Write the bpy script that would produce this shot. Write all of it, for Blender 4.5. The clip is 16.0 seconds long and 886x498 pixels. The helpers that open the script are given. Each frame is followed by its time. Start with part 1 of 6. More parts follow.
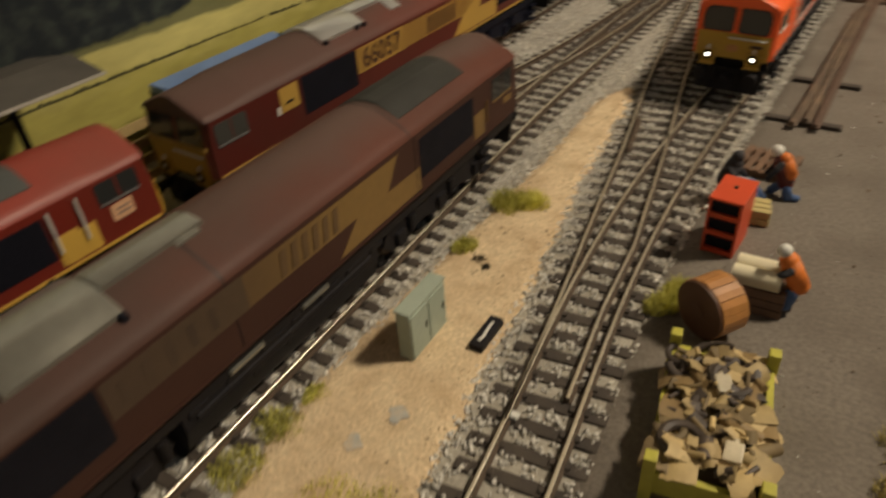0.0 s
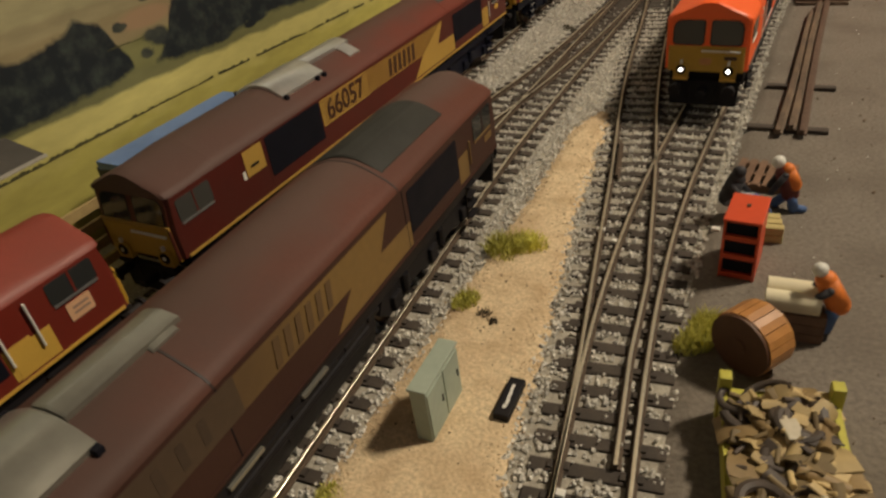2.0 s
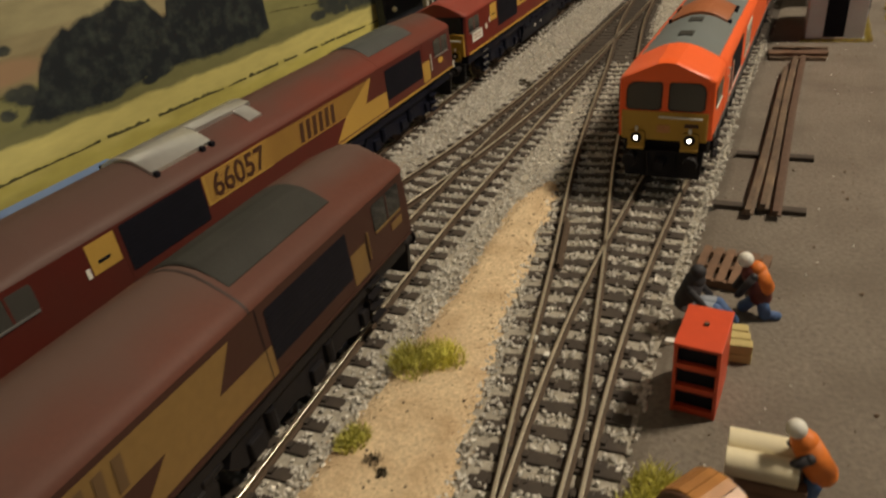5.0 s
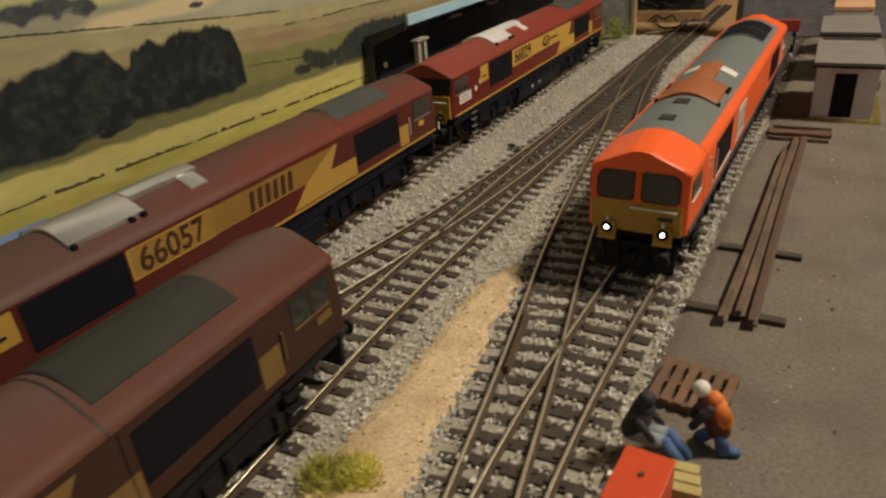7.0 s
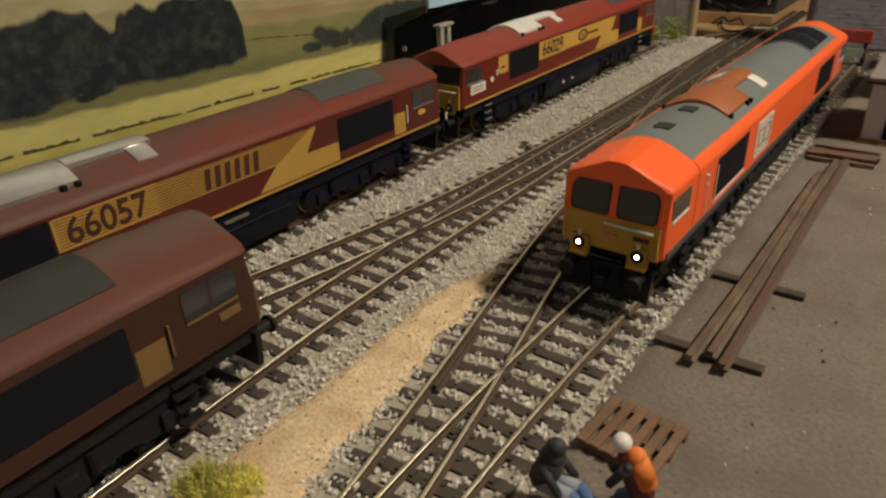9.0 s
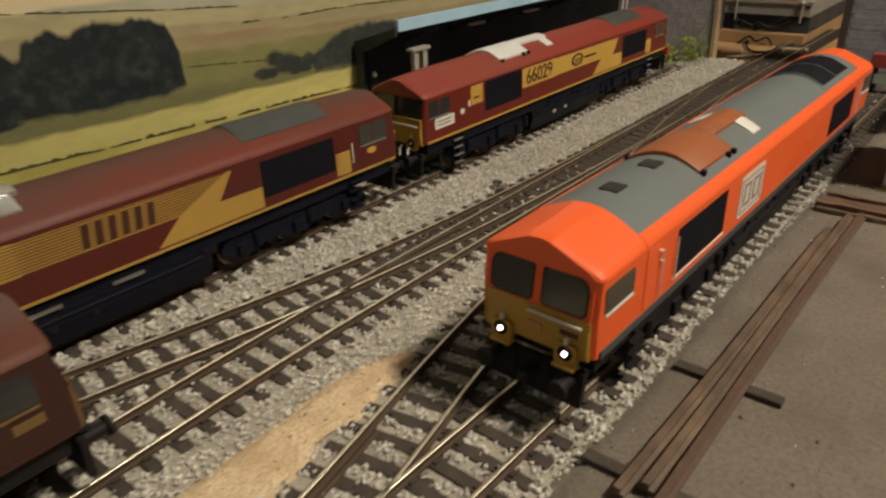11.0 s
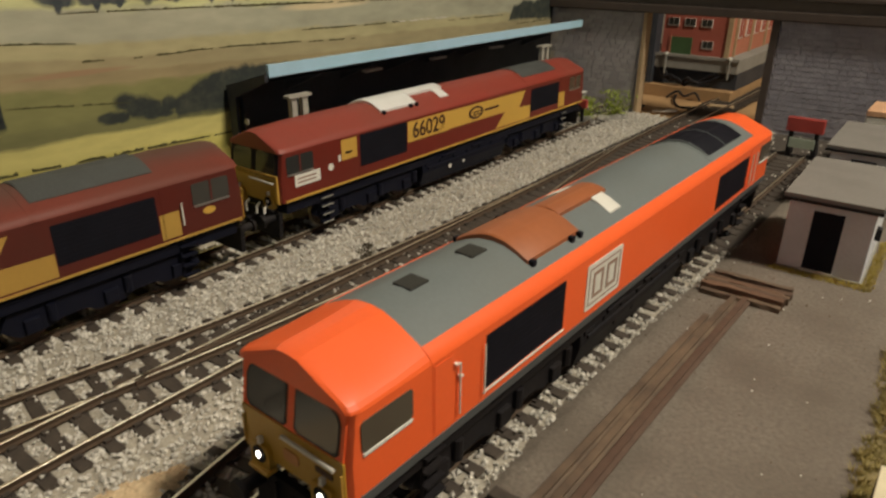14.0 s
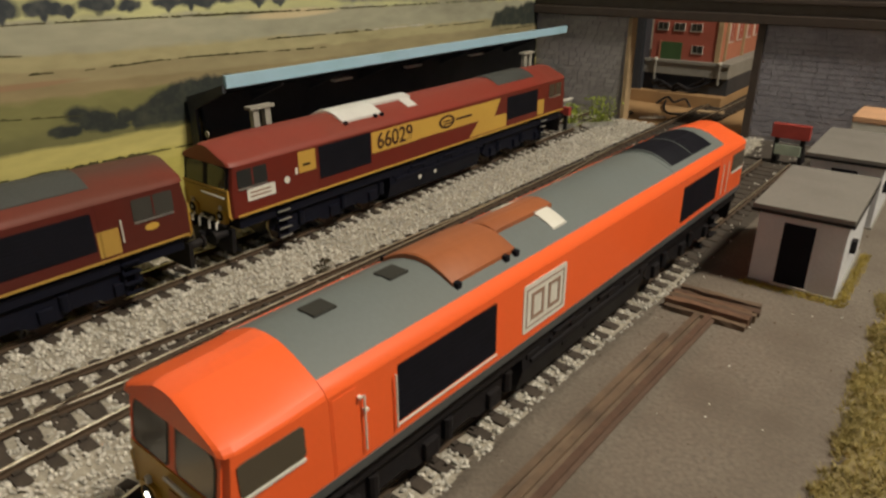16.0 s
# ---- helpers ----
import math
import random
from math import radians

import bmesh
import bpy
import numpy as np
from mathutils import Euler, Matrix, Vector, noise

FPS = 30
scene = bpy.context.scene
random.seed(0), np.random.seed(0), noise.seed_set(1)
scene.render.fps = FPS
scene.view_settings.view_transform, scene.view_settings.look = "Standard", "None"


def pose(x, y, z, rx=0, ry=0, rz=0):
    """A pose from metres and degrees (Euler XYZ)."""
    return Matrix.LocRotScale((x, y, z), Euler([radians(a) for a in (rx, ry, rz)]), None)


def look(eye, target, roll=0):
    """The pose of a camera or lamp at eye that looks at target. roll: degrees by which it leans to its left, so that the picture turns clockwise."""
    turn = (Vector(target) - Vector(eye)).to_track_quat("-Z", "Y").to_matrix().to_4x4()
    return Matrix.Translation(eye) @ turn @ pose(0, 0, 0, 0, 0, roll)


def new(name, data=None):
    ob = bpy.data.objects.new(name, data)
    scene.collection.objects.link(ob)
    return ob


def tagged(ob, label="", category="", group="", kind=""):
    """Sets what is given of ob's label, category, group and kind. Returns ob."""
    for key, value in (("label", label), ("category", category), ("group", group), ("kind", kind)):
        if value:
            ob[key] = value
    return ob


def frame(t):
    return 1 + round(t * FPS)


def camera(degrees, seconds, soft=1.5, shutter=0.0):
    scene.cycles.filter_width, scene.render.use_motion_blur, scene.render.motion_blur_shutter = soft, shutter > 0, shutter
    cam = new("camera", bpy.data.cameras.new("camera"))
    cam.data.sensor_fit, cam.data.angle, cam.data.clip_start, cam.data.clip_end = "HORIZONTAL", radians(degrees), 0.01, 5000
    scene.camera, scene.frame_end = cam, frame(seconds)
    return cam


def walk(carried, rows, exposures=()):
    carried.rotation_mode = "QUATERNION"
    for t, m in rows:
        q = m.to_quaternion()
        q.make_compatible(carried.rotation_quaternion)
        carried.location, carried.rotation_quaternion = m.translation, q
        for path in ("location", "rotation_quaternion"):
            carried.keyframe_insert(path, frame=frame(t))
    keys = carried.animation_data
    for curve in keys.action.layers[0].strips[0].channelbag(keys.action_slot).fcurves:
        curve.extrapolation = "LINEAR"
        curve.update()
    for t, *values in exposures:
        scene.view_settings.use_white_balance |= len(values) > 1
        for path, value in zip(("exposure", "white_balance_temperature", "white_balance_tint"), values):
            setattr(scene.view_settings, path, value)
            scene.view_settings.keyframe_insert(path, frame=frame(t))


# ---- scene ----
cam = camera(66.05, 16.0, soft=2.4, shutter=0.9)
PATH = [
    (0.0, pose(-0.00651, 0.00780, 0.13940, 54.013, 3.419, 32.907)),
    (0.5, pose(-0.01542, 0.01205, 0.14409, 53.918, 4.135, 26.490)),
    (1.0, pose(-0.02106, 0.01200, 0.14258, 53.508, 4.204, 24.763)),
    (1.5, pose(-0.02792, 0.01742, 0.14332, 55.236, 5.156, 24.212)),
    (2.0, pose(-0.02736, 0.01908, 0.13400, 56.498, 6.919, 26.421)),
    (2.5, pose(-0.02860, 0.03252, 0.12437, 57.036, 7.553, 25.850)),
    (3.0, pose(-0.03002, 0.03925, 0.12023, 58.004, 7.690, 25.689)),
    (3.5, pose(-0.02973, 0.04503, 0.11918, 58.025, 7.530, 25.781)),
    (4.0, pose(-0.02852, 0.05509, 0.12059, 58.521, 6.750, 25.181)),
    (6.5, pose(-0.01906, 0.09816, 0.12906, 61.884, 5.015, 27.795)),
    (7.0, pose(-0.01497, 0.10702, 0.12951, 62.890, 4.192, 28.629)),
    (7.5, pose(-0.00677, 0.11927, 0.12543, 62.293, 3.884, 30.271)),
    (8.0, pose(-0.00187, 0.12804, 0.12220, 61.891, 2.699, 31.594)),
    (10.5, pose(0.01153, 0.18084, 0.12315, 63.464, 2.070, 40.308)),
    (11.0, pose(0.01158, 0.19963, 0.12233, 63.222, 2.086, 39.431)),
    (11.5, pose(0.01098, 0.20778, 0.12371, 63.721, 1.623, 38.921)),
    (12.0, pose(0.01335, 0.21984, 0.12483, 63.994, 0.926, 38.945)),
    (12.5, pose(0.01678, 0.23447, 0.12429, 64.396, 0.525, 38.107)),
    (13.0, pose(0.01884, 0.24556, 0.12165, 64.144, -0.191, 37.558)),
    (13.5, pose(0.02052, 0.25258, 0.12423, 64.952, -0.657, 37.348)),
    (14.0, pose(0.02584, 0.25628, 0.12197, 66.082, -0.401, 37.713)),
    (14.5, pose(0.02674, 0.26326, 0.12522, 66.909, -0.429, 37.618)),
    (15.0, pose(0.03088, 0.26900, 0.12511, 66.986, -0.406, 37.797)),
    (15.5, pose(0.03410, 0.27421, 0.12507, 66.818, 0.130, 38.298)),
    (16.0, pose(0.03665, 0.27844, 0.12117, 66.618, 0.276, 38.413)),
]
walk(cam, PATH, [(0.0, -0.08, 6650, 10), (4.2, -0.08, 6650, 10), (10.3, 0.0, 6350, 10), (16.0, 0.0, 6200, 8)])

# ---------------------------------------------------------------- light and room
MM = 0.001
world = bpy.data.worlds.new("room_air")
scene.world = world
world.use_nodes = True
world.node_tree.nodes["Background"].inputs[0].default_value = (1.0, 0.85, 0.62, 1)
world.node_tree.nodes["Background"].inputs[1].default_value = 0.02

lamp_data = bpy.data.lights.new("ceiling_lamp_light", "AREA")
lamp_data.shape, lamp_data.size, lamp_data.energy = "DISK", 0.17, 17.5
lamp_data.color = (1.0, 0.87, 0.68)
lamp = new("ceiling_lamp_light", lamp_data)
lamp.matrix_world = look((0.50, 0.58, 0.98), (-0.1, 0.38, 0.0))

# Cool fill added through an unseen window to brighten faces turned to -y.
window_data = bpy.data.lights.new("unseen_window_fill", "AREA")
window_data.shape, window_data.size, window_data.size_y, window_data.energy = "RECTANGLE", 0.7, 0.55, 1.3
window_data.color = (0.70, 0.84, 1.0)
window_light = new("unseen_window_fill", window_data)
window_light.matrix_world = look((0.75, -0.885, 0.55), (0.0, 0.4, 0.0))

# ---------------------------------------------------------------- materials
MATS = {}


def material(name, colour, rough=0.6, metal=0.0, vary=0.25, scale=400.0, bump=0.15, dirt=None, dirt_amount=0.4, dirt_scale=60.0, random=0.0, spec=0.5):
    """A painted or natural surface with a fine grain, larger blotches and a little relief."""
    if name in MATS:
        return MATS[name]
    m = bpy.data.materials.new(name)
    m.use_nodes = True
    nt = m.node_tree
    bsdf = nt.nodes["Principled BSDF"]
    bsdf.inputs["Roughness"].default_value = rough
    bsdf.inputs["Metallic"].default_value = metal
    bsdf.inputs["Specular IOR Level"].default_value = spec
    co = nt.nodes.new("ShaderNodeTexCoord")
    n1 = nt.nodes.new("ShaderNodeTexNoise")
    n1.inputs["Scale"].default_value, n1.inputs["Detail"].default_value = scale, 6
    n2 = nt.nodes.new("ShaderNodeTexNoise")
    n2.inputs["Scale"].default_value, n2.inputs["Detail"].default_value = dirt_scale, 5
    for n in (n1, n2):
        nt.links.new(co.outputs["Object"], n.inputs["Vector"])
    base = nt.nodes.new("ShaderNodeMix")
    base.data_type = "RGBA"
    lo = [c * (1 - vary) for c in colour]
    hi = [min(1, c * (1 + vary)) for c in colour]
    base.inputs[6].default_value, base.inputs[7].default_value = (*lo, 1), (*hi, 1)
    nt.links.new(n1.outputs["Fac"], base.inputs[0])
    ramp = nt.nodes.new("ShaderNodeValToRGB")
    ramp.color_ramp.elements[0].position, ramp.color_ramp.elements[1].position = 0.42, 0.72
    nt.links.new(n2.outputs["Fac"], ramp.inputs[0])
    amount = nt.nodes.new("ShaderNodeMath")
    amount.operation = "MULTIPLY"
    amount.inputs[1].default_value = dirt_amount
    nt.links.new(ramp.outputs[0], amount.inputs[0])
    mix = nt.nodes.new("ShaderNodeMix")
    mix.data_type = "RGBA"
    d = dirt or [c * 0.55 for c in colour]
    mix.inputs[7].default_value = (*d, 1)
    nt.links.new(amount.outputs[0], mix.inputs[0])
    nt.links.new(base.outputs[2], mix.inputs[6])
    out = mix.outputs[2]
    if random:
        info = nt.nodes.new("ShaderNodeObjectInfo")
        geo = nt.nodes.new("ShaderNodeNewGeometry")
        add = nt.nodes.new("ShaderNodeMath")
        nt.links.new(info.outputs["Random"], add.inputs[0])
        nt.links.new(geo.outputs["Random Per Island"], add.inputs[1])
        rng = nt.nodes.new("ShaderNodeMapRange")
        rng.inputs[2].default_value = 2.0
        rng.inputs[3].default_value, rng.inputs[4].default_value = 1 - random, 1 + random
        nt.links.new(add.outputs[0], rng.inputs[0])
        hsv = nt.nodes.new("ShaderNodeHueSaturation")
        nt.links.new(rng.outputs[0], hsv.inputs["Value"])
        nt.links.new(out, hsv.inputs["Color"])
        out = hsv.outputs[0]
    nt.links.new(out, bsdf.inputs["Base Color"])
    rr = nt.nodes.new("ShaderNodeMapRange")
    rr.inputs[3].default_value, rr.inputs[4].default_value = max(0.02, rough - 0.12), min(1, rough + 0.12)
    nt.links.new(n2.outputs["Fac"], rr.inputs[0])
    nt.links.new(rr.outputs[0], bsdf.inputs["Roughness"])
    if bump:
        b = nt.nodes.new("ShaderNodeBump")
        b.inputs["Strength"].default_value, b.inputs["Distance"].default_value = bump, 0.0006
        nt.links.new(n1.outputs["Fac"], b.inputs["Height"])
        nt.links.new(b.outputs[0], bsdf.inputs["Normal"])
    MATS[name] = m
    return m


def glowing(name, colour, strength):
    m = bpy.data.materials.new(name)
    m.use_nodes = True
    b = m.node_tree.nodes["Principled BSDF"]
    b.inputs["Base Color"].default_value = (*colour, 1)
    b.inputs["Emission Color"].default_value = (*colour, 1)
    b.inputs["Emission Strength"].default_value = strength
    return m


# Body maroons darker than the roof maroons: dimmer side light put into the colour.
maroon = material("maroon_body_dimmed", (0.155, 0.019, 0.011), 0.42, vary=0.12, dirt=(0.11, 0.025, 0.015), dirt_scale=25, scale=900, bump=0.04)
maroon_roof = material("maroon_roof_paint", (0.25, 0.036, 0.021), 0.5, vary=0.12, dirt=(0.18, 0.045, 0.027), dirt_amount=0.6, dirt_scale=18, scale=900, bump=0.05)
dirty_maroon = material("weathered_maroon_body_dimmed", (0.0475, 0.0194, 0.0141), 0.62, vary=0.15, dirt=(0.045, 0.020, 0.014), dirt_amount=0.8, dirt_scale=22, scale=800, bump=0.06, spec=0.25)
gold = material("gold_paint", (0.60, 0.365, 0.066), 0.45, vary=0.08, dirt=(0.45, 0.25, 0.05), dirt_scale=30, scale=900, bump=0.04)
dirty_gold = material("weathered_gold_paint", (0.20, 0.118, 0.035), 0.6, vary=0.15, dirt=(0.06, 0.033, 0.018), dirt_amount=0.9, dirt_scale=12, bump=0.05)
yellow_end = material("warning_yellow_paint", (0.47, 0.28, 0.028), 0.4, vary=0.1, dirt=(0.3, 0.17, 0.03), dirt_scale=40, scale=900, bump=0.04)
orange = material("traffic_red_paint", (0.95, 0.138, 0.029), 0.38, vary=0.05, dirt=(0.82, 0.13, 0.03), dirt_scale=25, scale=900, bump=0.03)
roof_grey = material("grey_roof_paint", (0.15, 0.172, 0.172), 0.55, vary=0.1, dirt=(0.13, 0.135, 0.115), dirt_scale=20, scale=900, bump=0.05)
cover_orange = material("primer_orange_paint", (0.36, 0.115, 0.04), 0.5, vary=0.12, dirt=(0.26, 0.085, 0.035), dirt_scale=45, bump=0.06)
silver = material("silver_paint", (0.74, 0.73, 0.70), 0.32, 0.85, vary=0.10, dirt=(0.45, 0.44, 0.42), dirt_scale=40, bump=0.05)
bright_silver = material("bright_silver_paint", (0.86, 0.85, 0.82), 0.35, 0.25, vary=0.06, dirt=(0.6, 0.58, 0.54), dirt_scale=40, dirt_amount=0.3, bump=0.04)
dull_silver = material("dull_silver_paint", (0.36, 0.35, 0.30), 0.30, 0.7, vary=0.15, dirt=(0.20, 0.19, 0.16), dirt_scale=30, bump=0.06)
black = material("underframe_black", (0.012, 0.011, 0.013), 0.6, vary=0.3, dirt=(0.026, 0.019, 0.014), dirt_scale=60, bump=0.1, spec=0.2)
grille_black = material("grille_black", (0.008, 0.008, 0.013), 0.65, vary=0.2, bump=0.05, spec=0.15)
navy = material("navy_underframe", (0.0055, 0.0065, 0.015), 0.55, vary=0.3, dirt=(0.010, 0.009, 0.013), bump=0.08, spec=0.2)
dark_panel = material("radiator_grille_grey", (0.036, 0.035, 0.03), 0.65, vary=0.3, scale=1500, bump=0.15, spec=0.25)
white_paint = material("white_paint", (0.75, 0.73, 0.66), 0.5, vary=0.06, dirt=(0.5, 0.48, 0.4), dirt_scale=80, bump=0.03)
lettering = material("dark_lettering", (0.06, 0.022, 0.012), 0.5, vary=0.1, bump=0.0)
steel = material("rail_steel", (0.93, 0.85, 0.68), 0.42, 1.0, vary=0.1, dirt=(0.52, 0.39, 0.22), dirt_amount=0.5, dirt_scale=30, scale=700, bump=0.05)
rust = material("rusty_rail_side", (0.08, 0.052, 0.031), 0.75, 0.1, vary=0.3, dirt=(0.07, 0.045, 0.03), bump=0.15)
sleeper_mat = material("sleeper_dark_brown", (0.045, 0.034, 0.026), 0.8, vary=0.3, dirt=(0.09, 0.07, 0.05), dirt_scale=200, dirt_amount=0.5, bump=0.25, random=0.25)
ballast_bed = material("ballast_bed", (0.38, 0.345, 0.28), 0.95, vary=0.5, scale=900, dirt=(0.20, 0.175, 0.14), dirt_scale=120, bump=0.6)
stone_mat = material("ballast_stone", (0.60, 0.57, 0.505), 0.9, vary=0.2, scale=600, bump=0.2, random=0.36, spec=0.2)
sand_mat = material("sandy_scatter", (0.66, 0.50, 0.31), 0.95, vary=0.55, scale=900, dirt=(0.46, 0.31, 0.17), dirt_scale=95, dirt_amount=0.75, bump=0.6)
yard_mat = material("yard_asphalt", (0.1721, 0.1451, 0.1153), 0.9, vary=0.55, scale=700, dirt=(0.125, 0.102, 0.079), dirt_scale=34, dirt_amount=0.85, bump=0.7)
timber = material("stained_timber", (0.17, 0.095, 0.055), 0.7, vary=0.35, scale=350, dirt=(0.06, 0.034, 0.022), dirt_scale=120, bump=0.3, random=0.2)
drum_wood = material("varnished_drum_wood", (0.47, 0.215, 0.065), 0.4, vary=0.3, scale=350, dirt=(0.25, 0.10, 0.035), dirt_scale=120, bump=0.1, random=0.12)
drum_end = material("dark_drum_wood", (0.10, 0.042, 0.02), 0.6, vary=0.25, scale=300, bump=0.15)
cream = material("cream_card", (0.72, 0.64, 0.44), 0.7, vary=0.08, bump=0.1)
tool_red = material("tool_cabinet_red", (0.62, 0.075, 0.025), 0.42, vary=0.1, dirt=(0.4, 0.05, 0.02), dirt_scale=80, bump=0.05)
cabinet_green = material("sage_green_paint", (0.35, 0.40, 0.32), 0.6, vary=0.1, dirt=(0.17, 0.22, 0.17), dirt_scale=60, bump=0.08)
hut_grey = material("hut_grey_render", (0.66, 0.67, 0.70), 0.85, vary=0.10, scale=700, dirt=(0.42, 0.415, 0.42), dirt_scale=45, bump=0.25)
hut_roof = material("hut_roof_felt", (0.205, 0.19, 0.17), 0.85, vary=0.15, scale=800, dirt=(0.15, 0.135, 0.12), dirt_scale=50, bump=0.3)
scrap_brown = material("scrap_brown", (0.18, 0.128, 0.058), 0.7, vary=0.4, scale=260, dirt=(0.08, 0.05, 0.03), dirt_scale=120, bump=0.3, random=0.5)
scrap_tan = material("scrap_tan", (0.46, 0.34, 0.155), 0.65, vary=0.3, scale=260, dirt=(0.2, 0.13, 0.06), dirt_scale=120, bump=0.2, random=0.4)
lime = material("lime_yellow_paint", (0.48, 0.44, 0.06), 0.55, vary=0.15, dirt=(0.3, 0.26, 0.05), dirt_scale=120, bump=0.1)
grass_mat = material("static_grass", (0.66, 0.62, 0.13), 0.9, vary=0.3, scale=200, dirt=(0.30, 0.26, 0.08), dirt_scale=60, bump=0.0, random=0.45)
weed_mat = material("bright_weed_leaf", (0.33, 0.40, 0.05), 0.7, vary=0.3, scale=200, bump=0.0, random=0.4)
hivis = material("orange_vest_paint", (0.75, 0.20, 0.03), 0.6, vary=0.15, bump=0.05)
jeans = material("blue_trousers_paint", (0.07, 0.13, 0.28), 0.7, vary=0.2, bump=0.1)
dark_cloth = material("dark_cloth_paint", (0.03, 0.028, 0.032), 0.7, vary=0.2, bump=0.1)
sky_blue = material("pale_blue_fascia", (0.40, 0.61, 0.76), 0.55, vary=0.06, dirt=(0.28, 0.48, 0.55), dirt_scale=40, bump=0.03)
strong_blue = material("strong_blue_plastic", (0.12, 0.21, 0.42), 0.4, vary=0.08, bump=0.03)
canopy_black = material("canopy_black", (0.036, 0.040, 0.049), 0.6, vary=0.3, bump=0.08)
wall_stone = material("stone_paper_grey", (0.37, 0.355, 0.385), 0.9, vary=0.3, scale=160, dirt=(0.17, 0.16, 0.18), dirt_scale=26, bump=0.3)
bridge_brown = material("dark_brown_board", (0.06, 0.043, 0.034), 0.7, vary=0.25, scale=150, dirt=(0.035, 0.025, 0.02), dirt_scale=18, bump=0.15)
board_edge = material("raw_board_edge", (0.42, 0.30, 0.17), 0.8, vary=0.2, scale=300, bump=0.2)
brown_board = material("brown_baseboard", (0.40, 0.245, 0.11), 0.8, vary=0.2, scale=120, dirt=(0.2, 0.11, 0.05), dirt_scale=25, bump=0.1)
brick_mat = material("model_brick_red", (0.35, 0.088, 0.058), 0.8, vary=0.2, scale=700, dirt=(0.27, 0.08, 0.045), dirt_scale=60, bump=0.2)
# Paler copy of the brick, with the brighter light put into its colour.
brick_lit_pale = material("model_brick_lit_pale", (0.46, 0.17, 0.10), 0.8, vary=0.2, scale=700, dirt=(0.4, 0.15, 0.07), dirt_scale=60, bump=0.2)
concrete = material("grey_concrete_card", (0.26, 0.25, 0.22), 0.85, vary=0.15, scale=300, dirt=(0.17, 0.16, 0.14), dirt_scale=40, bump=0.2)
green_door = material("dark_green_paint", (0.05, 0.10, 0.035), 0.6, vary=0.15, bump=0.05)
plaster = material("room_plaster", (0.40, 0.35, 0.29), 0.9, vary=0.05, scale=30, dirt=(0.36, 0.31, 0.25), dirt_scale=2, bump=0.02)
carpet = material("room_carpet", (0.16, 0.12, 0.09), 0.95, vary=0.3, scale=300, dirt=(0.12, 0.09, 0.07), dirt_scale=3, bump=0.1)
headlight = glowing("headlight_lens", (1.0, 0.88, 0.72), 7.0)
lamp_glow = glowing("lamp_shade_glow", (1.0, 0.89, 0.70), 3.0)


def glass_material(name, tint, rough=0.08):
    m = bpy.data.materials.new(name)
    m.use_nodes = True
    b = m.node_tree.nodes["Principled BSDF"]
    b.inputs["Base Color"].default_value = (*tint, 1)
    b.inputs["Roughness"].default_value = rough
    b.inputs["Specular IOR Level"].default_value = 0.6
    b.inputs["Coat Weight"].default_value = 0.25
    b.inputs["Coat Roughness"].default_value = 0.04
    return m


pale_pane = glass_material("pale_window_glazing", (0.06, 0.057, 0.05), 0.12)
sole_grey = material("dark_sole_grey", (0.075, 0.08, 0.08), 0.6, vary=0.15, bump=0.05)
seal_mat = material("screen_rubber", (0.02, 0.012, 0.010), 0.6, vary=0.2, bump=0.0)
glass = glass_material("smoked_window_glazing", (0.03, 0.031, 0.03), 0.12)
faded = material("faded_lettering", (0.115, 0.066, 0.028), 0.6, vary=0.1, bump=0.0)
# The sides' weaker light is put into this body maroon as well.
dull_maroon = material("dull_maroon_body_dimmed", (0.095, 0.014, 0.009), 0.48, vary=0.15, dirt=(0.07, 0.02, 0.013), dirt_amount=0.6, dirt_scale=25, scale=900, bump=0.05)
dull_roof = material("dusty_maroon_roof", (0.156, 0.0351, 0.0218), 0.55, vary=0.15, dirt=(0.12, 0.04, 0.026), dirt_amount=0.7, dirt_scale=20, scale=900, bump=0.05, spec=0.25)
worn_rail = material("weathered_spare_rail", (0.098, 0.066, 0.043), 0.7, vary=0.45, scale=260, dirt=(0.24, 0.165, 0.10), dirt_scale=90, dirt_amount=0.55, bump=0.3, random=0.2)
red_rail = material("reddish_spare_rail", (0.10, 0.058, 0.037), 0.75, vary=0.35, scale=260, dirt=(0.07, 0.038, 0.025), dirt_scale=70, bump=0.3)
screen_glass = glass_material("grey_windscreen_glazing", (0.085, 0.085, 0.078), 0.18)
dull_gold = material("dusty_gold_paint", (0.46, 0.28, 0.058), 0.5, vary=0.1, dirt=(0.34, 0.19, 0.04), dirt_scale=25, scale=900, bump=0.04)
peach = material("peach_plate_paint", (0.72, 0.42, 0.24), 0.5, vary=0.08, bump=0.03)
# Darker gold for the band's near end, grime and light falloff in one.
dark_end_gold = material("dark_end_gold_paint", (0.066, 0.041, 0.023), 0.65, vary=0.2, dirt=(0.05, 0.028, 0.018), dirt_amount=0.85, dirt_scale=18, bump=0.05)
mesh_grey = material("grey_radiator_mesh", (0.0638, 0.0675, 0.0638), 0.6, vary=0.3, scale=1500, dirt=(0.05, 0.05, 0.045), bump=0.2, spec=0.3)
stop_red = material("faded_buffer_red", (0.36, 0.045, 0.035), 0.6, vary=0.2, dirt=(0.2, 0.03, 0.025), dirt_scale=90, bump=0.1)
dark_end_number = material("dark_end_number_paint", (0.055, 0.033, 0.02), 0.65, vary=0.15, bump=0.0)


